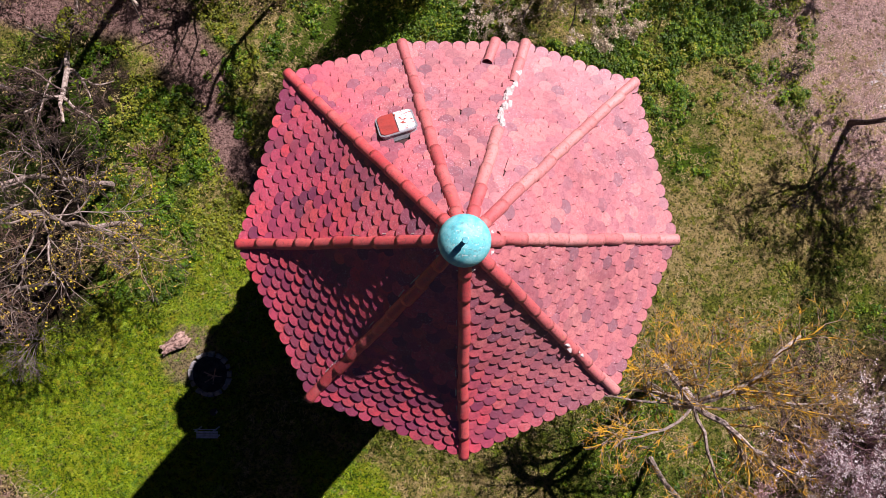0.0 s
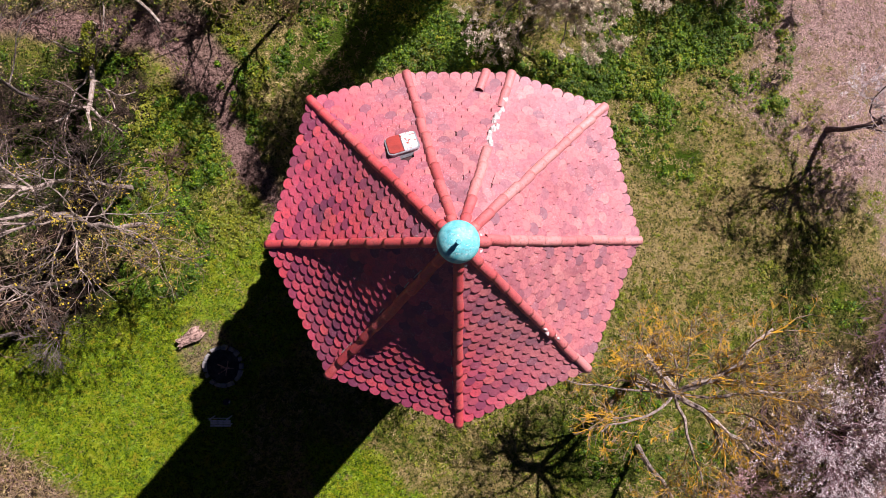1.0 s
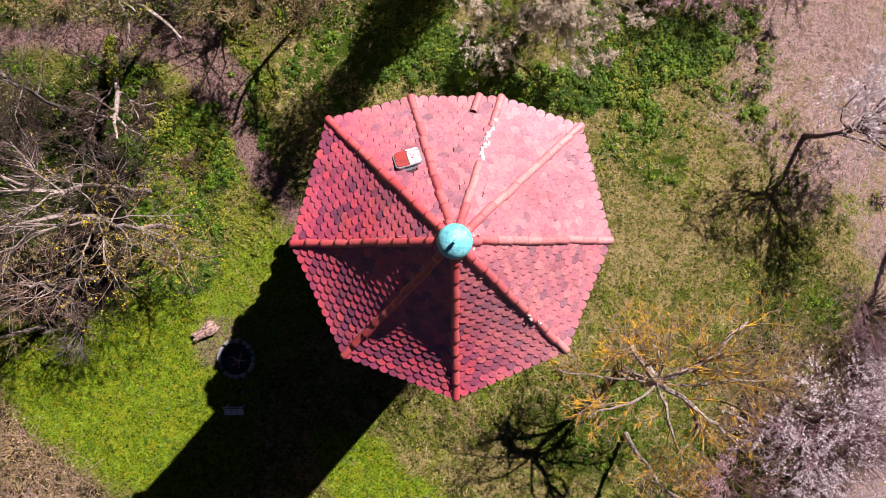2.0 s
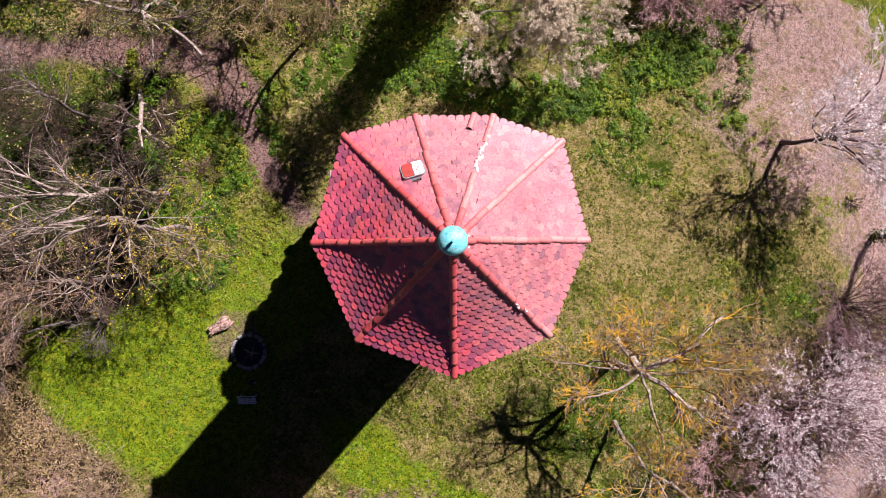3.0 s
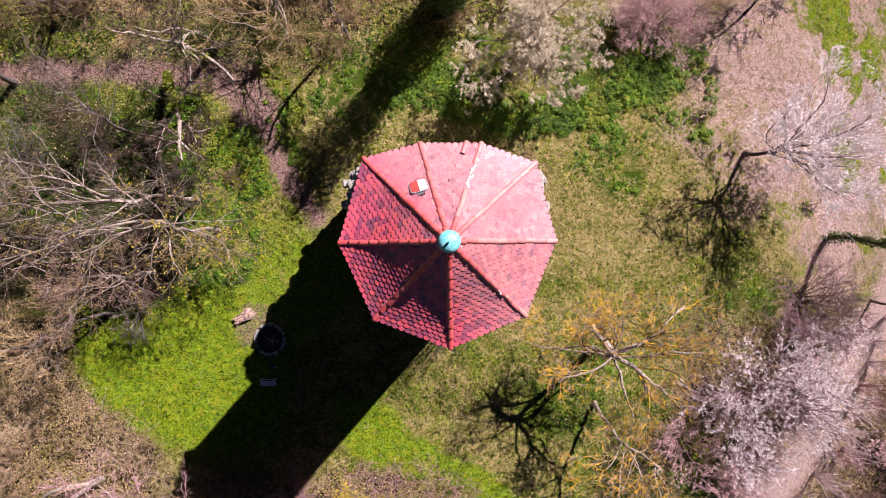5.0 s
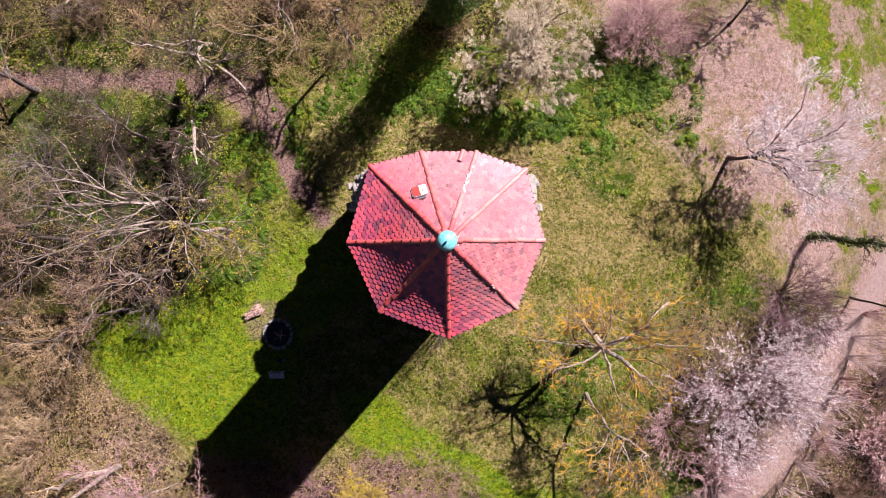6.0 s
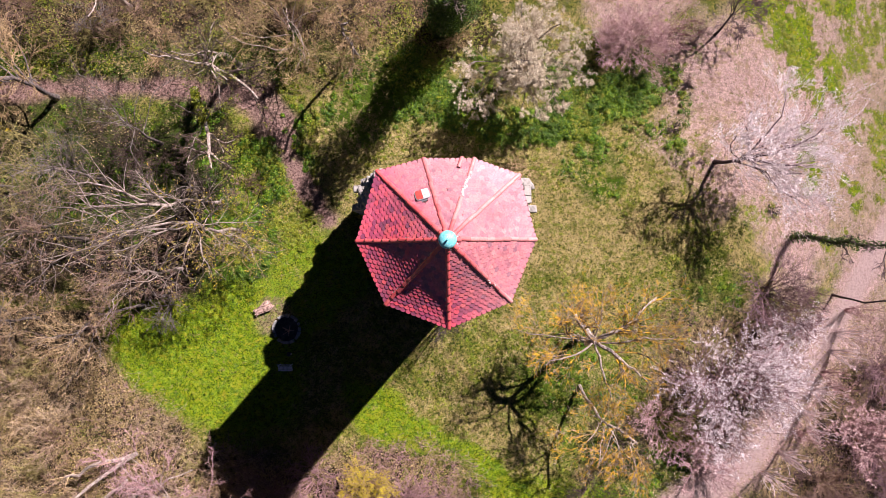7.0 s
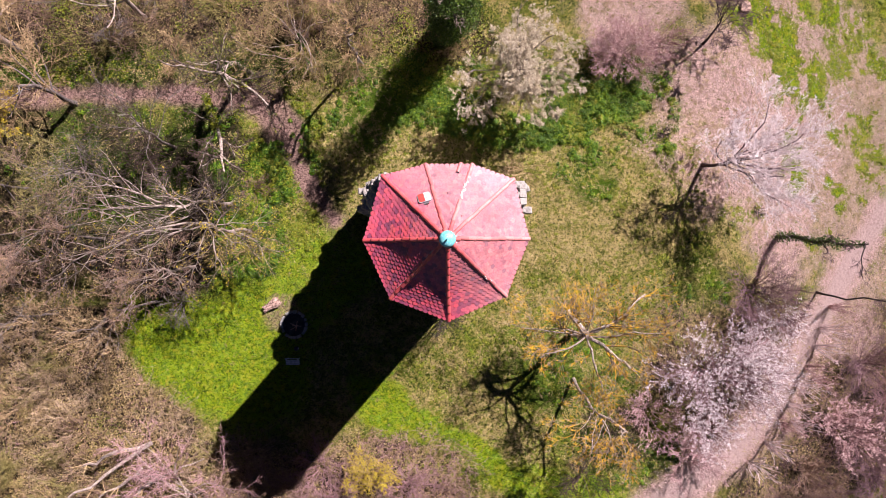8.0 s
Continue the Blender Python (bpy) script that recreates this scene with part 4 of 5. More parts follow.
def shrub(x, y, height, radius, label, seed, twig=TWIG_BROWN, stems=14, levels=((6, 0.5), (6, 0.5)), leaf=None, leaf_size=0.05, leaf_per=3, leaf_name="blossom", name="shrub", group="bare shrubs", droop=0.02, pull=(0, 0), girth=0.022, least=0.0105, curl=0.18, share=1.0):
    """A shrub of many stems from one stool."""
    rng = np.random.default_rng(seed)
    z = float(ground_height(x, y))
    thing = root(name, x, y, z, label, "shrub", group)
    k = 6
    a = rng.uniform(0, 2 * math.pi, stems)
    out = radius * (0.15 + 0.75 * np.sqrt(rng.random(stems)))
    t = np.linspace(0, 1, k)[None, :]
    high = height * rng.uniform(0.6, 1.0, stems) * (1 - 0.25 * (out / radius) ** 2)
    bend = rng.normal(0, 0.10 * radius, (stems, 2))
    P = np.stack([x + (np.cos(a) * 0.12 * radius)[:, None] + (np.cos(a) * out)[:, None] * t ** 1.2 + bend[:, :1] * np.sin(3 * t), y + (np.sin(a) * 0.12 * radius)[:, None] + (np.sin(a) * out)[:, None] * t ** 1.2 + bend[:, 1:] * np.sin(3 * t), z - 0.05 + high[:, None] * t ** 0.85], 2)
    R = np.full((stems, 1), girth) * np.linspace(1, 0.5, k)[None, :]
    wood, now, rad = [tubes(P, R, 4)], P, R
    for q, (count, ratio) in enumerate(levels):
        now, rad = sprout(rng, now, rad, count, (0.25, 1.0), (20, 60), ratio, 3 if q < len(levels) - 1 else 2, curl, droop, 0.6, least, pull)
        wood.append(tubes(now, rad, 3))
    put("twiggery", raw_mesh("twiggery", wood, twig), thing, None, "thin bare stems")
    if leaf:
        pts = clusters(now, leaf_per, rng, share, 0.15, 0.02 if share == 1 else 0.035)
        tagged(put(leaf_name, raw_mesh(leaf_name, [flecks(pts, leaf_size, rng)], leaf), thing), kind="stuff")
    return thing


def fallen_limb(x, y, arms, label, seed, bark=BARK_PALE, twig=TWIG_TAN):
    """A broken limb with its side branches, lying on the brushwood."""
    rng = np.random.default_rng(seed)
    z = float(ground_height(x, y))
    thing = root("fallen_limb", x, y, z, label, "fallen limb", "fallen limbs in the brushwood")
    L, R = arm_lines(rng, np.array([x, y, z + 1.2]), arms, 9, 0.3)
    L[..., 2] = np.maximum(L[..., 2], ground_height(L[..., 0], L[..., 1]) + 0.12)
    for k in range(len(arms)):
        B, BR = sprout(rng, L[k:k + 1], R[k:k + 1], 6, (0.25, 1.0), (25, 65), 0.35, 5, 0.2, 0.05, 0.5, 0.016)
        T, TR = sprout(rng, B, BR, 5, (0.2, 1.0), (25, 60), 0.5, 3, 0.2, 0.05, 0.5, 0.0115)
        put("limb", raw_mesh("limb", [tubes(L[k:k + 1], R[k:k + 1], 8)], bark), thing, None, "bare pale limb")
        put("branches", raw_mesh("branches", [tubes(B, BR, 4), tubes(T, TR, 3)], twig), thing, None, "side branches")
    return thing


TWIG_CHERRY = bark_material("cherry_twigs", (0.20, 0.15, 0.12), (0.50, 0.40, 0.32))
YELLOW_LABEL = "bare tree with yellow lichen on its grey branches"
tree(8.3, -5.6, 9.6, 6.2, YELLOW_LABEL, 21, BARK_ASH, BARK_LICHEN, (0.15, 0.15), 0.17, 5, (45, 88), ((8, 0.6), (8, 0.5), (6, 0.5)), 1.2, curl=0.2, lift=0.03, twig_least=0.0125,
     arms=((-1.15, 1.45, 0.7, 0.21), (2.6, -1.9, 0.8, 0.11), (3.0, 2.3, 0.9, 0.11), (3.9, 0.2, 0.8, 0.06), (0.8, -3.0, 0.5, 0.07), (-2.6, -1.2, 0.5, 0.06), (-4.1, 0.6, 0.2, 0.045), (0.2, 2.6, 1.2, 0.045)))
tree(8.4, -8.5, 9.0, 6.0, "leaning bare tree with orange lichen on its twigs", 22, BARK_ASH, BARK_LICHEN, (1.1, -1.6), 0.10, 9, (25, 80), ((7, 0.6), (7, 0.5), (5, 0.55)), 1.35, curl=0.2, lift=0.03)
WHITE_LABEL = "low spreading plum tree in white blossom on petal-strewn ground"
tree(16.8, 5.2, 7.4, 3.7, WHITE_LABEL, 23, BARK_PLUM, TWIG_PETAL, (0.35, 0.05), 0.115, 11, (20, 66), ((7, 0.65), (5, 0.65), (4, 0.75)), 1.35, BLOSSOM, 0.062, 6, pull=(0.08, 0.02), curl=0.035, twig_least=0.0095, share=0.55, group="blossoming trees",
     arms=((2.9, -0.5, 1.8, 0.085), (-0.9, 1.5, 1.6, 0.07), (3.0, 1.3, 2.2, 0.07), (1.2, 3.2, 1.9, 0.06), (0.6, -1.6, 1.8, 0.05)))
tree(22.7, 0.6, 10.5, 8.2, "tall thin tree with a dark ivy-clad trunk", 24, BARK_DARK, BARK_PLUM, (0.2, 0.0), 0.13, 4, (15, 50), ((4, 0.5), (5, 0.5), (4, 0.5)), ivy=1500, ivy_width=0.32)
tree(26.2, -3.2, 11.0, 8.5, "slender dark tree beside the dirt track", 25, BARK_DARK, BARK_PLUM, (0.1, -0.2), 0.065, 5, (15, 50), ((4, 0.5), (5, 0.5), (4, 0.5)))
tree(4.5, 11.0, 8.0, 3.6, "broad cherry tree in creamy white blossom above green herbs", 26, BARK_GREY, TWIG_CHERRY, (0.1, -0.5), 0.15, 22, (10, 60), ((6, 0.55), (6, 0.5), (5, 0.5)), 0.95, BLOSSOM_CREAM, 0.046, 15, curl=0.09, pull=(0.0, -0.02), twig_least=0.008, share=0.8, group="blossoming trees",
     arms=((-3.2, -2.2, 0.6, 0.05), (-2.2, -2.8, 0.4, 0.05), (-0.5, -2.9, 0.6, 0.05), (1.4, -2.5, 0.6, 0.05), (-3.4, -0.6, 1.0, 0.05), (2.8, -1.0, 1.2, 0.05)))
tree(0.1, 13.4, 15.0, 13.0, "tall tree wrapped in dense dark ivy", 27, BARK_DARK, BARK_PALE, (0.1, 0.2), 0.28, 7, (30, 70), ((5, 0.5), (5, 0.5), (4, 0.5)), ivy=30000, ivy_width=1.3)
tree(-5.1, 11.5, 10.5, 7.6, YELLOW_LABEL, 28, BARK_GREY, TWIG_TAN, (-0.4, 0.6), 0.105, 7, (20, 60), ((6, 0.6), (7, 0.5), (6, 0.5)))
tree(-12.3, 11.0, 10.5, 6.4, "tall bare tree with ivy on its pale crooked limbs", 29, BARK_ASH, TWIG_GREY, (0.3, -0.4), 0.15, 7, (30, 85), ((6, 0.55), (6, 0.5), (6, 0.5)), 0.8, LEAF_LIME, 0.07, 1, "leaves", 500, 1.0, 0.25, twig_least=0.0105,
     arms=((3.0, -2.0, 0.8, 0.10), (1.6, -1.2, 1.4, 0.06), (-2.8, 0.4, 1.0, 0.07), (0.9, 1.8, 1.2, 0.06)))
tree(-15.0, 9.6, 9.0, 6.3, "leaning tree with a column of lime-green ivy up its trunk", 34, BARK_ASH, TWIG_DARK, (2.2, -4.2), 0.13, 7, (35, 88), ((7, 0.55), (7, 0.5), (5, 0.5)), 0.75, twig_least=0.0105,
     arms=((0.3, -0.9, 0.5, 0.08), (-0.9, -0.6, 0.6, 0.06), (1.3, -0.9, 0.4, 0.06)), leaf_column=1400)
tree(-8.3, 10.9, 9.0, 4.5, "tall bare tree with pale limbs above the footpath", 30, BARK_PALE, TWIG_TAN, (0.0, 0.3), 0.10, 13, (30, 88), ((6, 0.6), (7, 0.5), (5, 0.55)), 1.05, LEAF_LIME, 0.06, 1, "leaves", 500, 1.0, 0.25, twig_least=0.0095)
GREY_LABEL = "many-branched bare grey tree with dense fine twigs"
tree(-12.2, 0.9, 9.0, 5.8, "bare grey tree whose long pale limbs carry yellow buds", 41, BARK_ASH, TWIG_GREY, (0.1, -0.1), 0.10, 7, (45, 85), ((12, 0.5), (5, 0.5), (3, 0.5)), 1.3, twig_least=0.0115, boughs=True, leaf=LEAF_YELLOW, leaf_size=0.062, leaf_per=1, leaf_name="bud_spray", share=0.3,
     arms=((-8.0, -2.4, -0.3, 0.065), (-4.8, -2.2, 0.2, 0.055), (0.9, -2.7, 0.3, 0.04), (-1.0, -3.2, 0.2, 0.04), (3.2, 0.0, 0.2, 0.026), (-6.0, -0.6, 0.4, 0.045)))
tree(-13.4, 2.6, 9.5, 6.0, GREY_LABEL, 40, BARK_ASH, TWIG_GREY, (0.1, 0.0), 0.10, 7, (45, 85), ((12, 0.5), (5, 0.5), (3, 0.5)), 1.3, twig_least=0.0115, boughs=True,
     arms=((-4.6, -0.8, 0.2, 0.068), (-5.6, 1.1, 0.0, 0.062), (-7.0, -0.4, -0.3, 0.052), (-1.6, 1.8, 0.6, 0.04), (-2.5, -1.9, 0.4, 0.04)))
for i, (tx, ty, th, tf) in enumerate(((-15.8, -1.4, 8.5, 4.5), (-21.5, 0.4, 9.5, 5.0), (-24.5, -4.4, 8.0, 4.0), (-20.5, 4.0, 9.5, 5.0), (-26.0, 3.5, 9.0, 4.5), (-18.2, -3.6, 8.0, 4.2), (-17.0, 6.2, 8.0, 4.6))):
    tree(tx, ty, th, tf, GREY_LABEL, 42 + i, BARK_ASH if i == 0 else BARK_GREY, (TWIG_BROWN, TWIG_BROWN, TWIG_TAN, TWIG_OLIVE, TWIG_OLIVE, TWIG_TAN, TWIG_DARK)[i], (-0.6, 0.1), 0.085, 11, (25, 80), ((8, 0.6), (5, 0.5), (3, 0.6)), 1.2, twig_least=0.0115, boughs=True)
tree(-23.4, 9.0, 9.5, 5.0, YELLOW_LABEL, 50, BARK_GREY, TWIG_TAN, (-0.5, 0.5), 0.16, 8, (25, 78), ((6, 0.6), (7, 0.5), (5, 0.55)))
tree(-27.0, 12.5, 9.0, 5.0, YELLOW_LABEL, 51, BARK_PALE, TWIG_TAN, (0.3, 0.3), 0.2, 8, (25, 80), ((6, 0.6), (7, 0.5), (5, 0.55)))
tree(-19.0, 14.5, 9.0, 4.5, GREY_LABEL, 52, BARK_PALE, BARK_GREY, (0.2, 0.2), 0.16, 9, (25, 80), ((6, 0.6), (7, 0.5), (5, 0.55)))
tree(-8.6, 15.0, 9.0, 4.5, GREY_LABEL, 53, BARK_GREY, TWIG_BROWN, (0.2, 0.3), 0.16, 9, (25, 80), ((6, 0.6), (7, 0.5), (5, 0.55)))
fallen_limb(-18.0, -12.3, ((-4.1, -1.3, 0.5, 0.15), (-6.8, -3.5, 0.4, 0.12)), "pale barkless limb lying across tan brushwood", 401)
fallen_limb(-18.6, -13.8, ((-2.6, -2.0, 0.5, 0.12),), "pale broken limb lying in the brambles", 402)
fallen_limb(-17.6, -14.4, ((-1.6, -1.6, 0.6, 0.14), (3.2, 1.4, 0.9, 0.07)), "pale broken limb lying in the brambles", 403)
PALE_LABEL = "bare pale-barked tree standing in tan brushwood"
tree(-15.2, -15.6, 7.0, 2.2, PALE_LABEL, 55, BARK_PALE, TWIG_PINK, (-0.4, 0.3), 0.11, 12, (35, 88), ((6, 0.55), (6, 0.5), (5, 0.5)), 1.15, curl=0.12)
tree(16.8, 13.0, 6.0, 3.0, "dark bare tree with purple-brown twigs on the slope", 57, BARK_DARK, BARK_PLUM, (0.1, 0.4), 0.075, 9, (25, 65), ((6, 0.55), (7, 0.5), (7, 0.5)))

shrub(17.2, -8.1, 4.2, 3.1, "large dark-stemmed blackthorn shrub covered in white blossom", 60, TWIG_PLUM, 46, ((6, 0.65), (6, 0.6)), BLOSSOM, 0.050, 11, curl=0.07, share=0.6, group="blossoming shrubs", girth=0.032)
shrub(20.2, -2.9, 3.4, 2.4, "dense brown bare shrub beside the slope", 61, TWIG_PLUM, 34, ((7, 0.5), (7, 0.5)))
shrub(22.2, -3.6, 3.0, 1.9, "dense brown bare shrub beside the slope", 62, BARK_PLUM, 20, ((7, 0.5), (6, 0.5)), BLOSSOM_PINK, 0.05, 1)
shrub(11.4, 12.1, 2.8, 2.2, "rounded shrub of fine pink twigs and buds", 63, TWIG_PINK, 44, ((8, 0.5), (7, 0.5)), BLOSSOM_PINK, 0.040, 4, group="blossoming shrubs")
shrub(13.7, 12.9, 2.4, 1.7, "rounded shrub of fine pink twigs and buds", 64, TWIG_PINK, 20, ((7, 0.5), (7, 0.5)), BLOSSOM_PINK, 0.05, 1, group="blossoming shrubs")
shrub(-4.5, -14.3, 2.4, 1.5, "yellow flowering shrub among bare brown bushes", 65, TWIG_TAN, 24, ((6, 0.5), (5, 0.5)), LEAF_YELLOW, 0.058, 9, group="blossoming shrubs")
shrub(-27.6, 7.8, 3.2, 1.8, "shrub with fresh bright yellow leaves by the path", 66, TWIG_TAN, 18, ((6, 0.5), (5, 0.5)), LEAF_YELLOW, 0.11, 4, "leaves", group="leafing shrubs")
shrub(-12.3, -0.6, 3.6, 2.2, "sparse shrub with small yellow buds", 67, TWIG_TAN, 12, ((5, 0.5), (4, 0.5)), LEAF_YELLOW, 0.06, 2, "bud_spray", group="leafing shrubs")
shrub(-12.0, 3.5, 0.5, 1.2, "low heap of reddish dead brushwood", 59, TWIG_BROWN, 16, ((5, 0.6), (5, 0.6)), group="dead twig clumps")
shrub(0.4, -4.3, 5.2, 1.0, "thin bare shrub at the foot of the tower", 68, BARK_DARK, 14, ((6, 0.35), (5, 0.5)))
shrub(5.3, 4.8, 2.6, 1.3, "thin bare shrub at the foot of the tower", 69, TWIG_TAN, 9, ((4, 0.5), (4, 0.5)))
shrub(10.8, -12.2, 2.8, 2.0, "dark leafless shrub below the lichened tree", 58, TWIG_DARK, 22, ((6, 0.5), (6, 0.5)))
shrub(13.2, -10.6, 2.6, 1.8, "pinkish budding shrub beside white blossom", 57, TWIG_PINK, 20, ((6, 0.5), (6, 0.5)), BLOSSOM_PINK, 0.045, 3)
rng = np.random.default_rng(70)
for i, (sx, sy, sh, sr) in enumerate(((-7.5, -14.0, 2.6, 2.0), (-9.6, -15.6, 2.6, 2.0), (-2.0, -15.4, 2.4, 1.8), (0.4, -15.9, 2.2, 1.7), (-6.4, -16.2, 2.4, 1.8), (-12.6, -13.6, 2.6, 2.0))):
    shrub(sx, sy, sh, sr, "bare pinkish-brown shrub at the lawn's edge", 71 + i, (TWIG_PINK, TWIG_BROWN)[i % 2], 20, ((7, 0.5), (6, 0.5)))
for i, (sx, sy, sh, sr) in enumerate(((27.6, -12.6, 3.6, 2.4), (30.4, -8.6, 4.0, 2.4), (29.8, -13.8, 4.0, 2.8), (25.2, -15.6, 3.0, 2.0), (32.6, -11.0, 4.0, 2.8), (26.4, -18.0, 3.6, 2.4), (31.5, -16.5, 3.8, 2.6), (21.8, -17.6, 3.0, 2.2))):
    shrub(sx, sy, sh, sr, "dense purple-brown shrub beside the track", 81 + i, (TWIG_PINK, TWIG_PLUM, TWIG_PLUM, TWIG_BROWN)[i % 4], 64, ((6, 0.4), (4, 0.4)), BLOSSOM_PINK if i < 1 else None, 0.06, 4, curl=0.07, droop=0.12, share=0.4, group="shrubs along the track")
for i, (sx, sy, sh, sr) in enumerate(((20.9, -7.4, 2.8, 1.6), (16.6, -11.4, 2.6, 1.6), (21.4, -5.2, 2.6, 1.5))):
    shrub(sx, sy, sh, sr, "arching blackthorn shrub with strings of white blossom", 95 + i, TWIG_PINK, 28, ((6, 0.6), (5, 0.6)), BLOSSOM, 0.055, 9, curl=0.06, pull=(0.06, -0.03), share=0.6, group="blossoming shrubs")
for i, (sx, sy) in enumerate(((27.4, -4.3), (26.6, -5.8), (26.0, -7.0), (25.2, -8.4), (24.5, -9.5), (23.7, -10.8), (22.8, -12.0), (21.6, -13.1), (20.2, -14.2), (25.8, -9.2), (24.0, -11.9))):
    shrub(sx, sy, 4.0, 0.9, "tall whippy blackthorn in pale pink bud beside the track", 110 + i, TWIG_PETAL if i % 3 else TWIG_PINK, 17, ((4, 0.13), (2, 0.2)), BLOSSOM_PINK, 0.045, 3, curl=0.06, droop=0.2, girth=0.020, least=0.012, share=0.7, group="whippy blackthorns along the track")
shrub(15.6, -13.6, 2.8, 2.0, "pinkish budding shrub beside white blossom", 98, TWIG_PINK, 24, ((6, 0.5), (6, 0.5)), BLOSSOM_PINK, 0.045, 4)
shrub(9.0, -14.6, 2.2, 1.7, "dark leafless shrub below the lichened tree", 99, TWIG_DARK, 20, ((6, 0.5), (6, 0.5)))

BRUSH_LOOKS = ((TWIG_STRAW, "tan"), (TWIG_BROWN, "reddish-brown"), (TWIG_OLIVE, "olive-green"), (TWIG_TAN, "tan"), (TWIG_OLIVE, "olive-green"))
for i in range(46):
    sx, sy = -33 + 24 * rng.random(), -18 + 13 * rng.random()
    if thicket(np.array([sx + 0.6]), np.array([sy + 0.4]))[0] < 0.5:
        continue
    twigs, tint = BRUSH_LOOKS[i % 5]
    shrub(sx, sy, 1.3 + 1.5 * rng.random(), 1.0 + 1.0 * rng.random(), tint + " bare shrub standing in the brushwood", 200 + i, twigs, 13, ((6, 0.5), (6, 0.5)), LEAF_DRY if i % 3 == 0 else None, 0.045, 2, "dry_leaves", group="shrubs in the brushwood")
for i in range(22):
    sx, sy = -32 + 33 * rng.random(), 11.2 + 4.5 * rng.random()
    twigs, tint = ((TWIG_BROWN, "reddish-brown"), (TWIG_OLIVE, "olive-green"), (TWIG_DARK, "dark brown"), (TWIG_TAN, "tan"), (TWIG_OLIVE, "olive-green"))[i % 5]
    shrub(sx, sy, 1.6 + 1.6 * rng.random(), 1.3 + 1.0 * rng.random(), tint + " bare shrub along the footpath", 240 + i, twigs, 14, ((6, 0.5), (6, 0.5)), group="shrubs along the footpath")
for i in range(6):
    sx, sy = -33 + 17 * rng.random(), -6 + 13.5 * rng.random()
    shrub(sx, sy, 1.4 + 1.6 * rng.random(), 1.3 + 0.9 * rng.random(), "bare grey-brown shrub under tall trees", 280 + i, (TWIG_BROWN, TWIG_DARK, BARK_GREY)[i % 3], 18, ((6, 0.5), (6, 0.5)), group="shrubs under the trees")


# ---- brushwood, grass and litter ----
def scatter(rng, n, x0, x1, y0, y1, mask):
    x, y = rng.uniform(x0, x1, n), rng.uniform(y0, y1, n)
    keep = rng.random(n) < mask(x, y)
    return x[keep], y[keep]


def clear(x, y):
    """0 on the paths and within the tower and the fire ring."""
    return (1 - bare(x, y)) * (1 - lane(x, y, TRACK_EAST, 1.5)) * (np.hypot(x - AX, y - AY) > 2.7) * (np.hypot(x + 9.42, y + 5.03) > 1.0)


def brush(n, x0, x1, y0, y1, material, seed, label, size=1.3, mask=thicket):
    rng = np.random.default_rng(seed)
    x, y = scatter(rng, n, x0, x1, y0, y1, lambda a, b: mask(a, b) * (1 - bare(a, b)) * (1 - lane(a, b, TRACK_EAST, 1.9)) * np.clip(2.2 * fractal(a, b, 2.5, seed) - 0.45, 0, 1))
    m = len(x)
    a = rng.uniform(0, 2 * math.pi, m)
    d = np.stack([np.cos(a), np.sin(a), rng.uniform(0.35, 1.6, m)], 1)
    step = (size * rng.uniform(0.4, 1.2, m) / 3)[:, None]
    P = [np.stack([x, y, ground_height(x, y) - 0.03], 1)]
    for _ in range(3):
        d = unit(d + 0.42 * rng.normal(size=(m, 3)) - np.array([0, 0, 0.22]))
        P.append(P[-1] + d * step)
    P = np.stack(P, 1)
    P[..., 2] = np.maximum(P[..., 2], ground_height(P[..., 0], P[..., 1]) + 0.01)
    R = rng.uniform(0.006, 0.014, (m, 1)) * np.linspace(1, 0.5, 4)[None, :]
    C, CR = sprout(rng, P, R, 1, (0.3, 1), (25, 60), 0.55, 2, 0.2, 0.02, 0.7, 0.008)
    return tagged(new("brushwood", raw_mesh("brushwood", [tubes(P, R, 3), tubes(C, CR, 3)], material)), label, "brushwood", kind="stuff")


def sticks(n, x0, x1, y0, y1, mask, material, seed, label, size=0.5):
    """Short dead sticks lying flat."""
    rng = np.random.default_rng(seed)
    x, y = scatter(rng, n, x0, x1, y0, y1, mask)
    m = len(x)
    a = rng.uniform(0, 2 * math.pi, m)
    half = size * rng.uniform(0.2, 0.9, m) / 2
    P = []
    for f in (-1.0, 0.1, 1.0):
        b = a + 0.35 * f * rng.normal(size=m)
        px, py = x + f * half * np.cos(b), y + f * half * np.sin(b)
        P.append(np.stack([px, py, ground_height(px, py) + 0.015 + 0.03 * rng.random(m)], 1))
    R = rng.uniform(0.005, 0.013, (m, 1)) * np.array([[1, 0.9, 0.5]])
    return tagged(new("fallen_sticks", raw_mesh("fallen_sticks", [tubes(np.stack(P, 1), R, 3)], material)), label, "sticks", kind="stuff")


sticks(9000, 10, 36, -16, 20, lambda x, y: petals(x, y) * (1 - trodden(x, y)) * (1 - 0.7 * lush(x, y)), TWIG_PINK, 107, "pinkish dead twigs strewn on fallen petals")
sticks(2500, 10, 36, -16, 20, lambda x, y: petals(x, y) * (1 - trodden(x, y)), BARK_DARK, 108, "dark dead sticks strewn on fallen petals", 0.35)
brush(10000, -34, -9, -23, -7.5, TWIG_STRAW, 101, "tangle of tan bramble stems and dead twigs")
brush(2500, -34, -9, -23, -5, TWIG_PINK, 102, "tangle of pinkish dead twigs")
brush(3000, -36, -15, -4, 9, TWIG_DARK, 103, "brown undergrowth twigs beneath bare trees", 1.1)
brush(6500, -36, 2, 8.5, 18, TWIG_BROWN, 104, "brown undergrowth twigs along the path", 1.2)
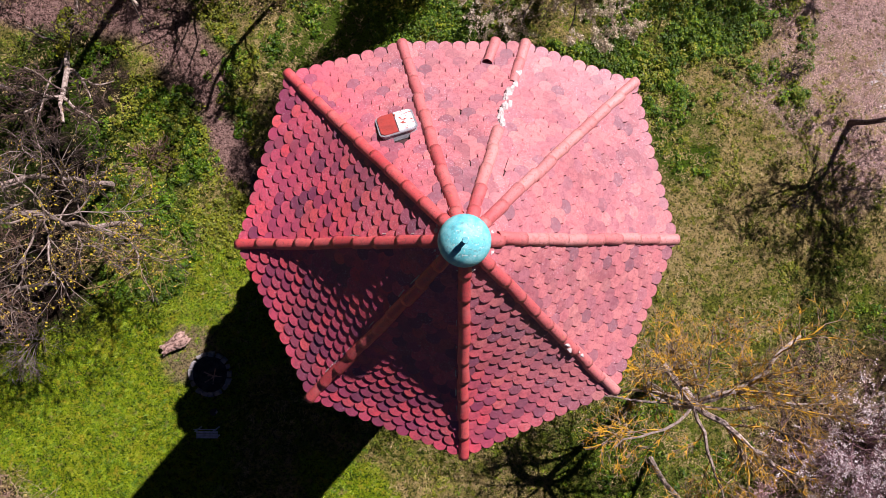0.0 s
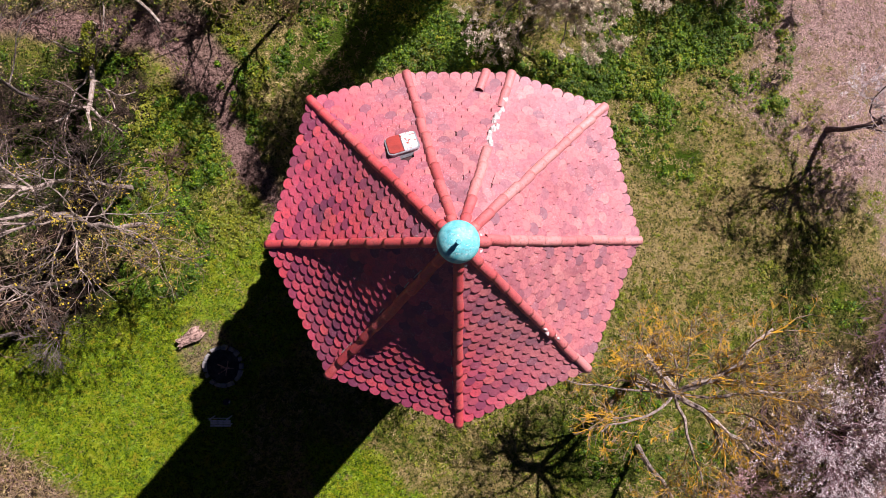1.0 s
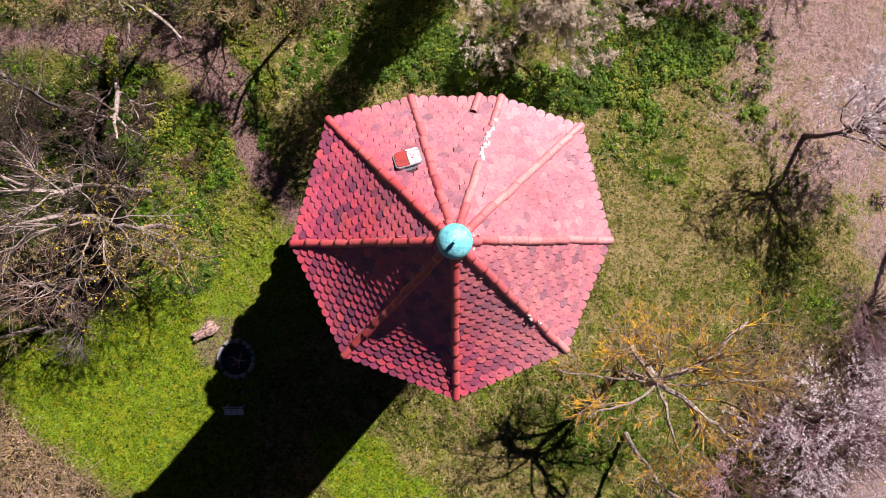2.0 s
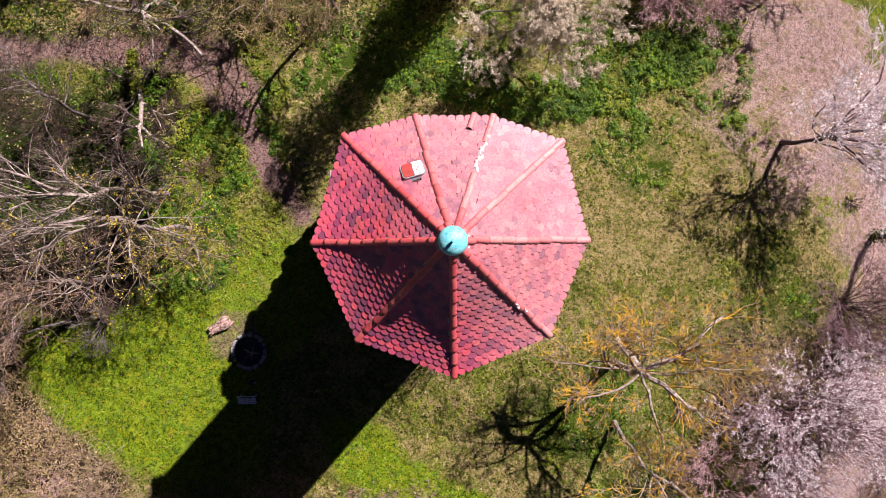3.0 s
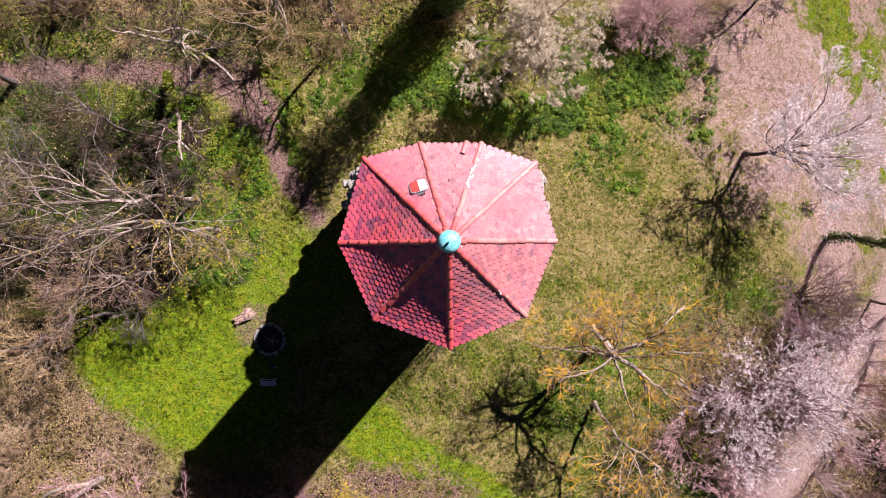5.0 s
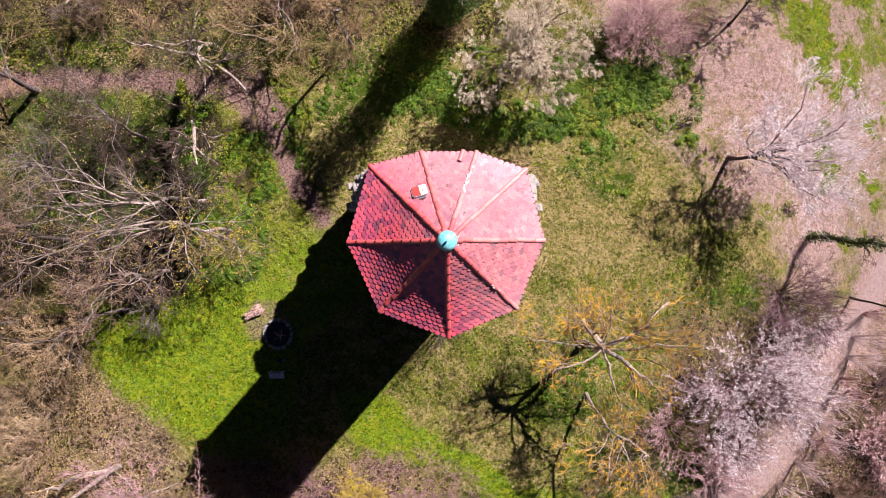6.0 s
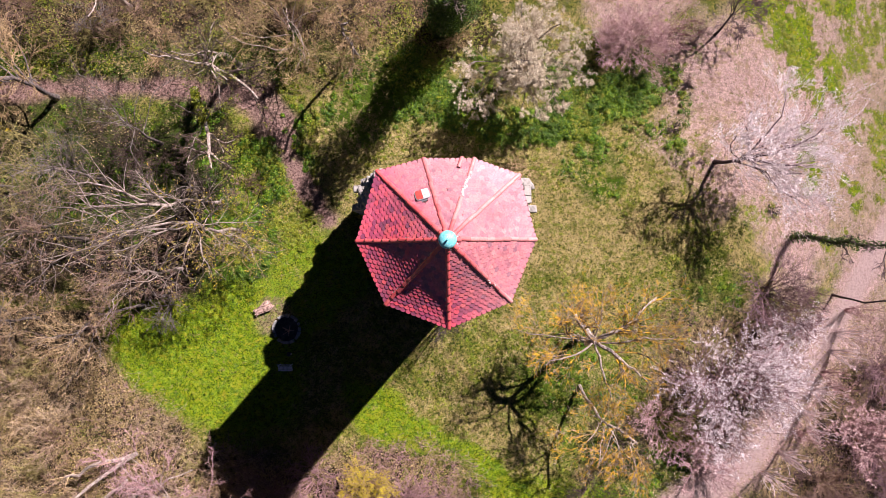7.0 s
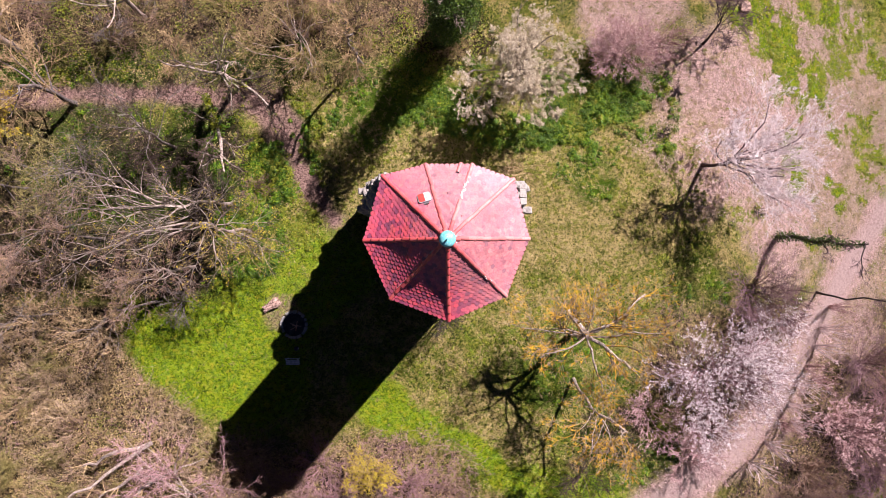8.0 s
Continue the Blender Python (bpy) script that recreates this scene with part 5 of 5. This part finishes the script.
brush(5000, -12, 4, -20, -11, TWIG_PINK, 105, "pinkish twigs at the lawn's edge", 1.0)
brush(6000, 12, 36, -22, -2, TWIG_PLUM, 106, "pinkish-brown undergrowth beside the track", 1.3)


def blades(n, x0, x1, y0, y1, mask, size, material, seed, name, label):
    """Grass in tufts of tapered blades that bend over."""
    rng = np.random.default_rng(seed)
    x, y = scatter(rng, n // 9, x0, x1, y0, y1, mask)
    x, y = np.repeat(x, 9), np.repeat(y, 9)
    m = len(x)
    x, y = x + rng.normal(0, 0.055, m), y + rng.normal(0, 0.055, m)
    base = np.stack([x, y, ground_height(x, y) - 0.01], 1)
    a = rng.uniform(0, 2 * math.pi, m)
    side = np.stack([np.cos(a), np.sin(a), 0 * a], 1)
    out = np.stack([-np.sin(a), np.cos(a), rng.uniform(0.12, 0.75, m)], 1)
    s = (size * rng.uniform(0.5, 1.4, m))[:, None]
    V = np.stack([base - side * s * 0.085, base + side * s * 0.085, base + unit(out) * s], 1).reshape(-1, 3)
    return tagged(new(name, raw_mesh(name, [(V, np.arange(3 * m).reshape(-1, 3))], material)), label, "grass", kind="stuff")


blades(420000, -20, 16, -18, 14, lambda x, y: clear(x, y) * (1 - thicket(x, y)) * (1 - mould_shade_cover(x, y)) * (1 - 0.8 * herbs(x, y)) * np.clip(0.11 - 0.07 * straw(x, y) + lush(x, y), 0, 1), 0.15, GRASS_BLADE, 111, "grass", "short bright green lawn grass")
blades(300000, -20, 22, -18, 14, lambda x, y: clear(x, y) * (1 - lush(x, y)) * np.clip(fractal(x, y, 2.0, 31) * 2 - 0.6 + 0.5 * straw(x, y), 0, 1), 0.15, GRASS_DRY, 112, "dry_grass", "dry straw-coloured grass in the lawn")
blades(90000, 14, 36, -6, 22, lambda x, y: clear(x, y) * np.clip(lush(x, y) * (2.6 * fractal(x, y, 0.9, 35) - 0.7) + 0.04, 0, 1), 0.15, GRASS_BLADE, 113, "grass", "bright green grass tufts on the slope")


def litter(n, x0, x1, y0, y1, mask, size, lift, material, seed, name, label, category):
    rng = np.random.default_rng(seed)
    x, y = scatter(rng, n, x0, x1, y0, y1, mask)
    z = ground_height(x, y) + lift * rng.random(len(x)) ** 1.5 + 0.012
    return tagged(new(name, raw_mesh(name, [flecks(np.stack([x, y, z], 1), size, rng, 0.5)], material)), label, category, kind="stuff")


def herb_mask(x, y):
    return clear(x, y) * herbs(x, y) * np.clip(3 * fractal(x, y, 1.3, 41) - 0.7, 0, 1)


def herb_clumps(n, x0, x1, y0, y1, mask, leaves, spread, tall, size, material, seed, name, label, category):
    """Leafy herbs in rounded clumps, their leaves spread flat to the light, with dark gaps between the clumps."""
    rng = np.random.default_rng(seed)
    x, y = scatter(rng, n, x0, x1, y0, y1, mask)
    who = np.repeat(np.arange(len(x)), leaves)
    m = len(who)
    wide = (spread * rng.uniform(0.55, 1.3, len(x)))[who]
    q, a = np.sqrt(rng.random(m)), rng.uniform(0, 2 * math.pi, m)
    px, py = x[who] + wide * q * np.cos(a), y[who] + wide * q * np.sin(a)
    high = (tall * rng.uniform(0.4, 1.25, len(x)))[who]
    pz = ground_height(px, py) + 0.02 + high * (1 - q ** 2) * rng.uniform(0.55, 1.0, m) + 0.03 * rng.random(m)
    face = unit(np.stack([0.6 * q * np.cos(a), 0.6 * q * np.sin(a), np.ones(m)], 1) + 0.38 * rng.normal(size=(m, 3)))
    u = unit(np.cross(face, rng.normal(size=(m, 3))))
    w = np.cross(face, u)
    s = size * rng.uniform(0.6, 1.4, (m, 1))
    mid = np.stack([px, py, pz], 1)
    V = np.stack([mid - u * s * 0.6, mid + w * s * 0.42 + face * s * 0.12, mid + u * s * 0.6, mid - w * s * 0.42 + face * s * 0.12], 1).reshape(-1, 3)
    k = np.arange(m)[:, None] * 4
    F = np.concatenate([np.concatenate([k, k + 1, k + 2], 1), np.concatenate([k, k + 2, k + 3], 1)])
    return tagged(new(name, raw_mesh(name, [(V, F)], material)), label, category, kind="stuff")


def slope_tufts(x, y):
    return clear(x, y) * np.clip(1.6 * lush(x, y) - 0.3, 0, 1) * np.clip(4 * fractal(x, y, 1.2, 48) - 1.5, 0, 1)


herb_clumps(2400, -14.5, -6.5, -2, 9.5, herb_mask, 34, 0.20, 0.20, 0.085, LEAF_HERB, 121, "herb_leaves", "low leafy green herbs covering the ground", "herbs")
herb_clumps(1500, -13.5, -7.5, -1, 9.5, lambda x, y: clear(x, y) * (1 - bare(x, y)) * np.clip(3 * fractal(x, y, 1.3, 58) - 0.9, 0.1, 1) * (1 - lush(x, y)), 24, 0.18, 0.15, 0.075, LEAF_LIME, 131, "herb_leaves", "fresh yellow-green herbs beside the footpath", "herbs")
herb_clumps(1500, -1, 15, 6.0, 12.5, lambda x, y: clear(x, y) * np.clip(1.4 * herbs(x, y), 0, 1) * np.clip(4 * fractal(x, y, 1.1, 59) - 1.5, 0, 1), 26, 0.20, 0.30, 0.075, LEAF_LIME, 132, "herb_leaves", "yellow-green herbs among darker ones under the cherry tree", "herbs")
herb_clumps(3600, -3, 15, 5.5, 13, herb_mask, 46, 0.24, 0.28, 0.075, LEAF_HERB, 127, "herb_leaves", "low leafy green herbs under the cherry tree", "herbs")
herb_clumps(8000, -30, 26, -16, 18, lambda x, y: 0.8 * herb_mask(x, y), 26, 0.22, 0.22, 0.09, LEAF_HERB, 128, "herb_leaves", "scattered green herbs on the ground", "herbs")
herb_clumps(5200, -6, 17, -15, 8, lambda x, y: clear(x, y) * (1 - lush(x, y)) * np.clip(4 * fractal(x, y, 1.5, 52) - 1.6, 0.08, 1), 12, 0.13, 0.06, 0.065, LEAF_LIME, 130, "herb_leaves", "small yellow-green weeds dotted over the dry lawn", "herbs")
herb_clumps(4200, 14, 36, -6, 22, slope_tufts, 26, 0.20, 0.14, 0.085, LEAF_LIME, 129, "herb_leaves", "yellow-green herb tufts on the petal-strewn slope", "herbs")
litter(120000, -24, 26, -16, 18, lambda x, y: clear(x, y) * herbs(x, y) * np.clip(3 * fractal(x, y, 1.0, 43) - 1.2 + 0.3 * (x < -7), 0, 1), 0.085, 0.50, LEAF_IVY, 122, "ground_ivy", "dark ivy leaves covering the ground", "ivy")
litter(120000, 8, 36, -20, 20, lambda x, y: petals(x, y) * (1 - 0.8 * lush(x, y)) * (1 - 0.85 * trodden(x, y)) * np.clip(2.6 * fractal(x, y, 1.2, 45) - 0.5, 0, 1), 0.055, 0.02, BLOSSOM_PINK, 123, "fallen_petals", "pale pink petals fallen on the ground", "petals")
litter(50000, -36, 30, -22, 20, lambda x, y: thicket(x, y) * (1 - 0.7 * bare(x, y)), 0.09, 0.06, GRASS_DRY, 124, "leaf_litter", "dry brown fallen leaves", "leaf litter")


def leaf_haze(n, x0, x1, y0, y1, tall, seed, label):
    """Dry leaves and buds that cling among the bramble stems, thickest in low domes."""
    rng = np.random.default_rng(seed)
    x, y = scatter(rng, n, x0, x1, y0, y1, lambda a, b: thicket(a, b) * (1 - bare(a, b)) * (1 - lane(a, b, TRACK_EAST, 1.9)) * np.clip(3 * fractal(a, b, 1.8, seed) - 0.9, 0, 1))
    dome = np.clip(3 * fractal(x, y, 1.8, seed) - 0.9, 0, 1)
    z = ground_height(x, y) + tall * dome * np.sqrt(rng.random(len(x))) + 0.02
    return tagged(new("dry_leaves", raw_mesh("dry_leaves", [flecks(np.stack([x, y, z], 1), 0.060, rng, 0.5)], LEAF_DRY)), label, "dry leaves", kind="stuff")


leaf_haze(110000, -34, -9, -23, -6, 1.1, 131, "dry tan leaves clinging in the brambles")
leaf_haze(28000, -36, 2, 10, 20, 0.9, 132, "dry tan leaves in the undergrowth along the path")
leaf_haze(20000, -12, 4, -20, -11, 0.8, 133, "dry tan leaves in the bushes at the lawn's edge")
litter(60000, -36, 3, 9.5, 20, lambda x, y: (1 - bare(x, y)) * np.clip(5 * fractal(x, y, 2.0, 47) - 2.4, 0, 1), 0.10, 0.7, LEAF_LIME, 125, "fresh_leaves", "fresh lime-green leaves in the undergrowth", "leaves")
litter(30000, -34, -10, -20, -4, lambda x, y: (1 - bare(x, y)) * thicket(x, y) * np.clip(5 * fractal(x, y, 1.6, 49) - 2.8, 0, 1), 0.07, 0.6, LEAF_LIME, 126, "fresh_leaves", "fresh lime-green leaves among the brambles", "leaves")


# ---- the ruined wall, the fire ring and small things ----
def stone_mesh(seed, material=STONE):
    """A squared rubble stone about one metre long, one deep and one high, to be scaled."""
    r = np.random.default_rng(seed)
    bm = bmesh.new()
    bmesh.ops.create_cube(bm, size=1)
    bmesh.ops.bevel(bm, geom=list(bm.edges), offset=0.10, segments=1, affect="EDGES")
    off = Vector(r.random(3) * 40)
    for v in bm.verts:
        v.co += Vector((noise.noise(v.co * 1.7 + off), noise.noise(v.co * 1.7 - off), noise.noise(v.co * 2.1 + off * 2))) * 0.13
    mesh = bpy.data.meshes.new("stone")
    bm.to_mesh(mesh)
    bm.free()
    mesh.materials.append(material)
    return mesh


STONES = [stone_mesh(k) for k in range(6)]
FIELD_STONES = [stone_mesh(k + 6, RING_STONE) for k in range(6)]


def ruined_wall(x0, x1, y0, y1, low, high, crest, seed, label):
    """A broken stub of curtain wall that runs out from the tower at x0 to x1, its top, level at the crest, stepping down towards low."""
    r = np.random.default_rng(seed)
    wall = root("ruined_wall", (x0 + x1) / 2, (y0 + y1) / 2, 0, label, "ruined wall", "stubs of the old curtain wall")
    core = bmesh.new()
    way = 1 if x1 > x0 else -1
    steps = 9
    for k in range(steps):
        a, b = x0 + (x1 - x0) * k / steps, x0 + (x1 - x0) * (k + 1) / steps - 0.2 * way * (k == steps - 1)
        top = min(crest, high + (low - high) * (k + 1) / steps) - 0.12
        box(core, abs(b - a), y1 - y0 - 0.5, top + 0.5, pose((a + b) / 2, (y0 + y1) / 2, top / 2 - 0.25))
    part("core", core, RUBBLE, wall, "rubble core of the wall")
    z = -0.3
    while z < crest:
        course = r.uniform(0.34, 0.5)
        spots = []
        for yy in (y0 + 0.12, y1 - 0.12):
            u = 0.0
            while u < abs(x1 - x0):
                w = r.uniform(0.4, 0.75)
                spots.append((x0 + way * (u + w / 2), yy + r.normal(0, 0.03), w, 0.34))
                u += w
        v = y0 + 0.3
        while v < y1 - 0.2:
            w = r.uniform(0.3, 0.5)
            spots.append((x1 - way * 0.15 + r.normal(0, 0.04), v + w / 2, 0.36, w))
            v += w
        for sx, sy, sw, sd in spots:
            here = min(crest, high + (low - high) * min(1, abs(sx - x0) / abs(x1 - x0))) + 0.5 * math.sin(3.1 * sx + seed)
            if z + course / 2 > here or abs(sx - x0) > abs(x1 - x0) + 0.2:
                continue
            put("stone", STONES[int(r.integers(6))], wall, pose(sx, sy, z + course / 2, r.normal(0, 2), r.normal(0, 2), r.normal(0, 4)) @ Matrix.Diagonal((sw * 1.02, sd * 1.05, course * 1.02, 1)))
        z += course
    # loose stones lying on the broken top
    for k in range(30):
        f = r.random()
        sx = x0 + (x1 - x0) * f
        put("stone", STONES[int(r.integers(6))], wall, pose(sx, r.uniform(y0 + 0.15, y1 - 0.15), min(crest, high + (low - high) * f) - 0.15, r.normal(0, 12), r.normal(0, 12), r.uniform(0, 90)) @ Matrix.Diagonal((r.uniform(0.3, 0.6), r.uniform(0.25, 0.45), r.uniform(0.25, 0.45), 1)))
    return wall


ruined_wall(-1.9, -4.4, 1.9, 3.2, 5.0, 16.5, 13.2, 301, "broken grey stone wall stub against the tower")
ruined_wall(2.3, 4.35, 1.75, 3.2, 8.0, 11.0, 11.0, 302, "broken grey stone wall stub against the tower")


def fire_ring():
    r = np.random.default_rng(310)
    x, y = -9.40, -5.05
    z = float(ground_height(x, y))
    ring = root("fire_ring", x, y, z, "round fire pit ringed with grey stones", "fire pit")
    bm = bmesh.new()
    bmesh.ops.create_cone(bm, cap_ends=True, segments=28, radius1=0.78, radius2=0.70, depth=0.10, matrix=pose(x, y, z + 0.03))
    part("ash_bed", bm, ASH, ring, "black ash bed")
    for k in range(17):
        a = 2 * math.pi * k / 17 + r.normal(0, 0.04)
        put("stone", FIELD_STONES[k % 6], ring, pose(x + 0.78 * math.cos(a), y + 0.82 * math.sin(a), z + 0.09, r.normal(0, 8), r.normal(0, 8), math.degrees(a) + 90) @ Matrix.Diagonal((r.uniform(0.18, 0.30), r.uniform(0.14, 0.20), r.uniform(0.15, 0.24), 1)))
    for k in range(4):
        bm = bmesh.new()
        bmesh.ops.create_cone(bm, cap_ends=True, segments=8, radius1=0.03, radius2=0.022, depth=r.uniform(0.4, 0.7), matrix=pose(x + r.normal(0, 0.15), y + r.normal(0, 0.15), z + 0.12, 88, r.normal(0, 6), r.uniform(0, 180)))
        part("charred_stick", bm, WOOD, ring, "half-burnt stick")


def bench():
    x, y, z = -9.40, -7.35, float(ground_height(-9.40, -7.35))
    ob = root("bench", x, y, z, "small weathered grey-blue wooden bench on the lawn", "bench")
    for k, dy in enumerate((-0.15, -0.05, 0.05)):
        bm = bmesh.new()
        box(bm, 0.86, 0.085, 0.03, pose(x, y + dy, z + 0.43), 0.006)
        part("seat_slat", bm, BENCH_WOOD, ob)
    for dz in (0.60, 0.74):
        bm = bmesh.new()
        box(bm, 0.88, 0.03, 0.09, pose(x, y + 0.20 + (dz - 0.6) * 0.25, z + dz, -12), 0.006)
        part("back_slat", bm, BENCH_WOOD, ob)
    for dx in (-0.36, 0.36):
        for dy in (-0.17, 0.17):
            bm = bmesh.new()
            tall = 0.80 if dy > 0 else 0.42
            box(bm, 0.05, 0.05, tall, pose(x + dx, y + dy, z + tall / 2 - 0.01), 0.006)
            part("leg", bm, BENCH_WOOD, ob)


def log_chunk():
    """A split, hollowed piece of trunk lying on the grass."""
    r = np.random.default_rng(320)
    x, y = -10.80, -3.80
    z = float(ground_height(x, y))
    bm = bmesh.new()
    rows = []
    n = 22
    for i, t in enumerate(np.linspace(-0.62, 0.62, 12)):
        rad = 0.27 + 0.05 * math.sin(4 * t) - 0.05 * abs(t)
        row = []
        for k in range(n):
            a = 2 * math.pi * k / n
            rr = rad * (1 + 0.22 * math.sin(3 * a + 0.8 * t) + 0.10 * math.sin(7 * a) + 0.12 * r.normal() * (0.4 if 0 < i < 11 else 1.0))
            row.append(bm.verts.new((t + (0.10 * r.normal() if i in (0, 11) else 0), rr * 1.15 * math.cos(a), rr * math.sin(a))))
        rows.append(row)
    for a, b in zip(rows, rows[1:]):
        for k in range(n):
            bm.faces.new((a[k], a[(k + 1) % n], b[(k + 1) % n], b[k]))
    for row, flip in ((rows[0], -1), (rows[-1], 1)):
        mid = bm.verts.new((sum(v.co.x for v in row) / n - flip * 0.14, 0, 0))
        for k in range(n):
            bm.faces.new((row[k], row[(k + 1) % n], mid) if flip > 0 else (row[(k + 1) % n], row[k], mid))
    bm.transform(pose(x, y, z + 0.19, 0, 0, 30) @ Matrix.Diagonal((0.86, 0.72, 0.80, 1)))
    bmesh.ops.recalc_face_normals(bm, faces=bm.faces)
    mesh = bpy.data.meshes.new("log")
    bm.to_mesh(mesh)
    bm.free()
    mesh.materials.append(WOOD)
    tagged(new("log", mesh), "weathered pinkish-brown split log lying on grass", "log")


def bucket():
    x, y = -9.14, -6.55
    z = float(ground_height(x, y))
    ob = root("bucket", x, y, z, "small dark bucket with a white rag beside bench", "bucket")
    bm = bmesh.new()
    bmesh.ops.create_cone(bm, cap_ends=True, segments=16, radius1=0.11, radius2=0.14, depth=0.24, matrix=pose(x - 0.08, y, z + 0.12))
    part("pail", bm, ASH, ob)
    bm = bmesh.new()
    box(bm, 0.07, 0.13, 0.03, pose(x + 0.06, y + 0.01, z + 0.24, 6, 14, -20), 0.01)
    part("rag", bm, MORTAR, ob, "white rag")


fire_ring()
bench()
log_chunk()
bucket()
for i, (sx, sy, size) in enumerate(((19.8, 15.6, 0.35),)):
    r = np.random.default_rng(330 + i)
    sz = float(ground_height(sx, sy))
    stump = root("tree_stump", sx, sy, sz, "short weathered grey tree stump on petal-strewn slope", "tree stump", "stumps on the slope")
    bm = bmesh.new()
    bmesh.ops.create_cone(bm, cap_ends=True, segments=14, radius1=size * 1.25, radius2=size, depth=0.5, matrix=pose(sx, sy, sz + 0.2))
    for v in bm.verts:
        v.co += Vector(r.normal(0, size * 0.12, 3))
    part("stub", bm, WOOD, stump)

for i, (sx, sy) in enumerate(((21.0, 2.4), (14.2, 7.2), (14.6, 1.9))):
    shrub(sx, sy, 0.5, 0.45, "low tangle of dark dead twigs on fallen petals", 340 + i, BARK_DARK, 12, ((5, 0.6), (4, 0.6)), group="dead twig clumps")
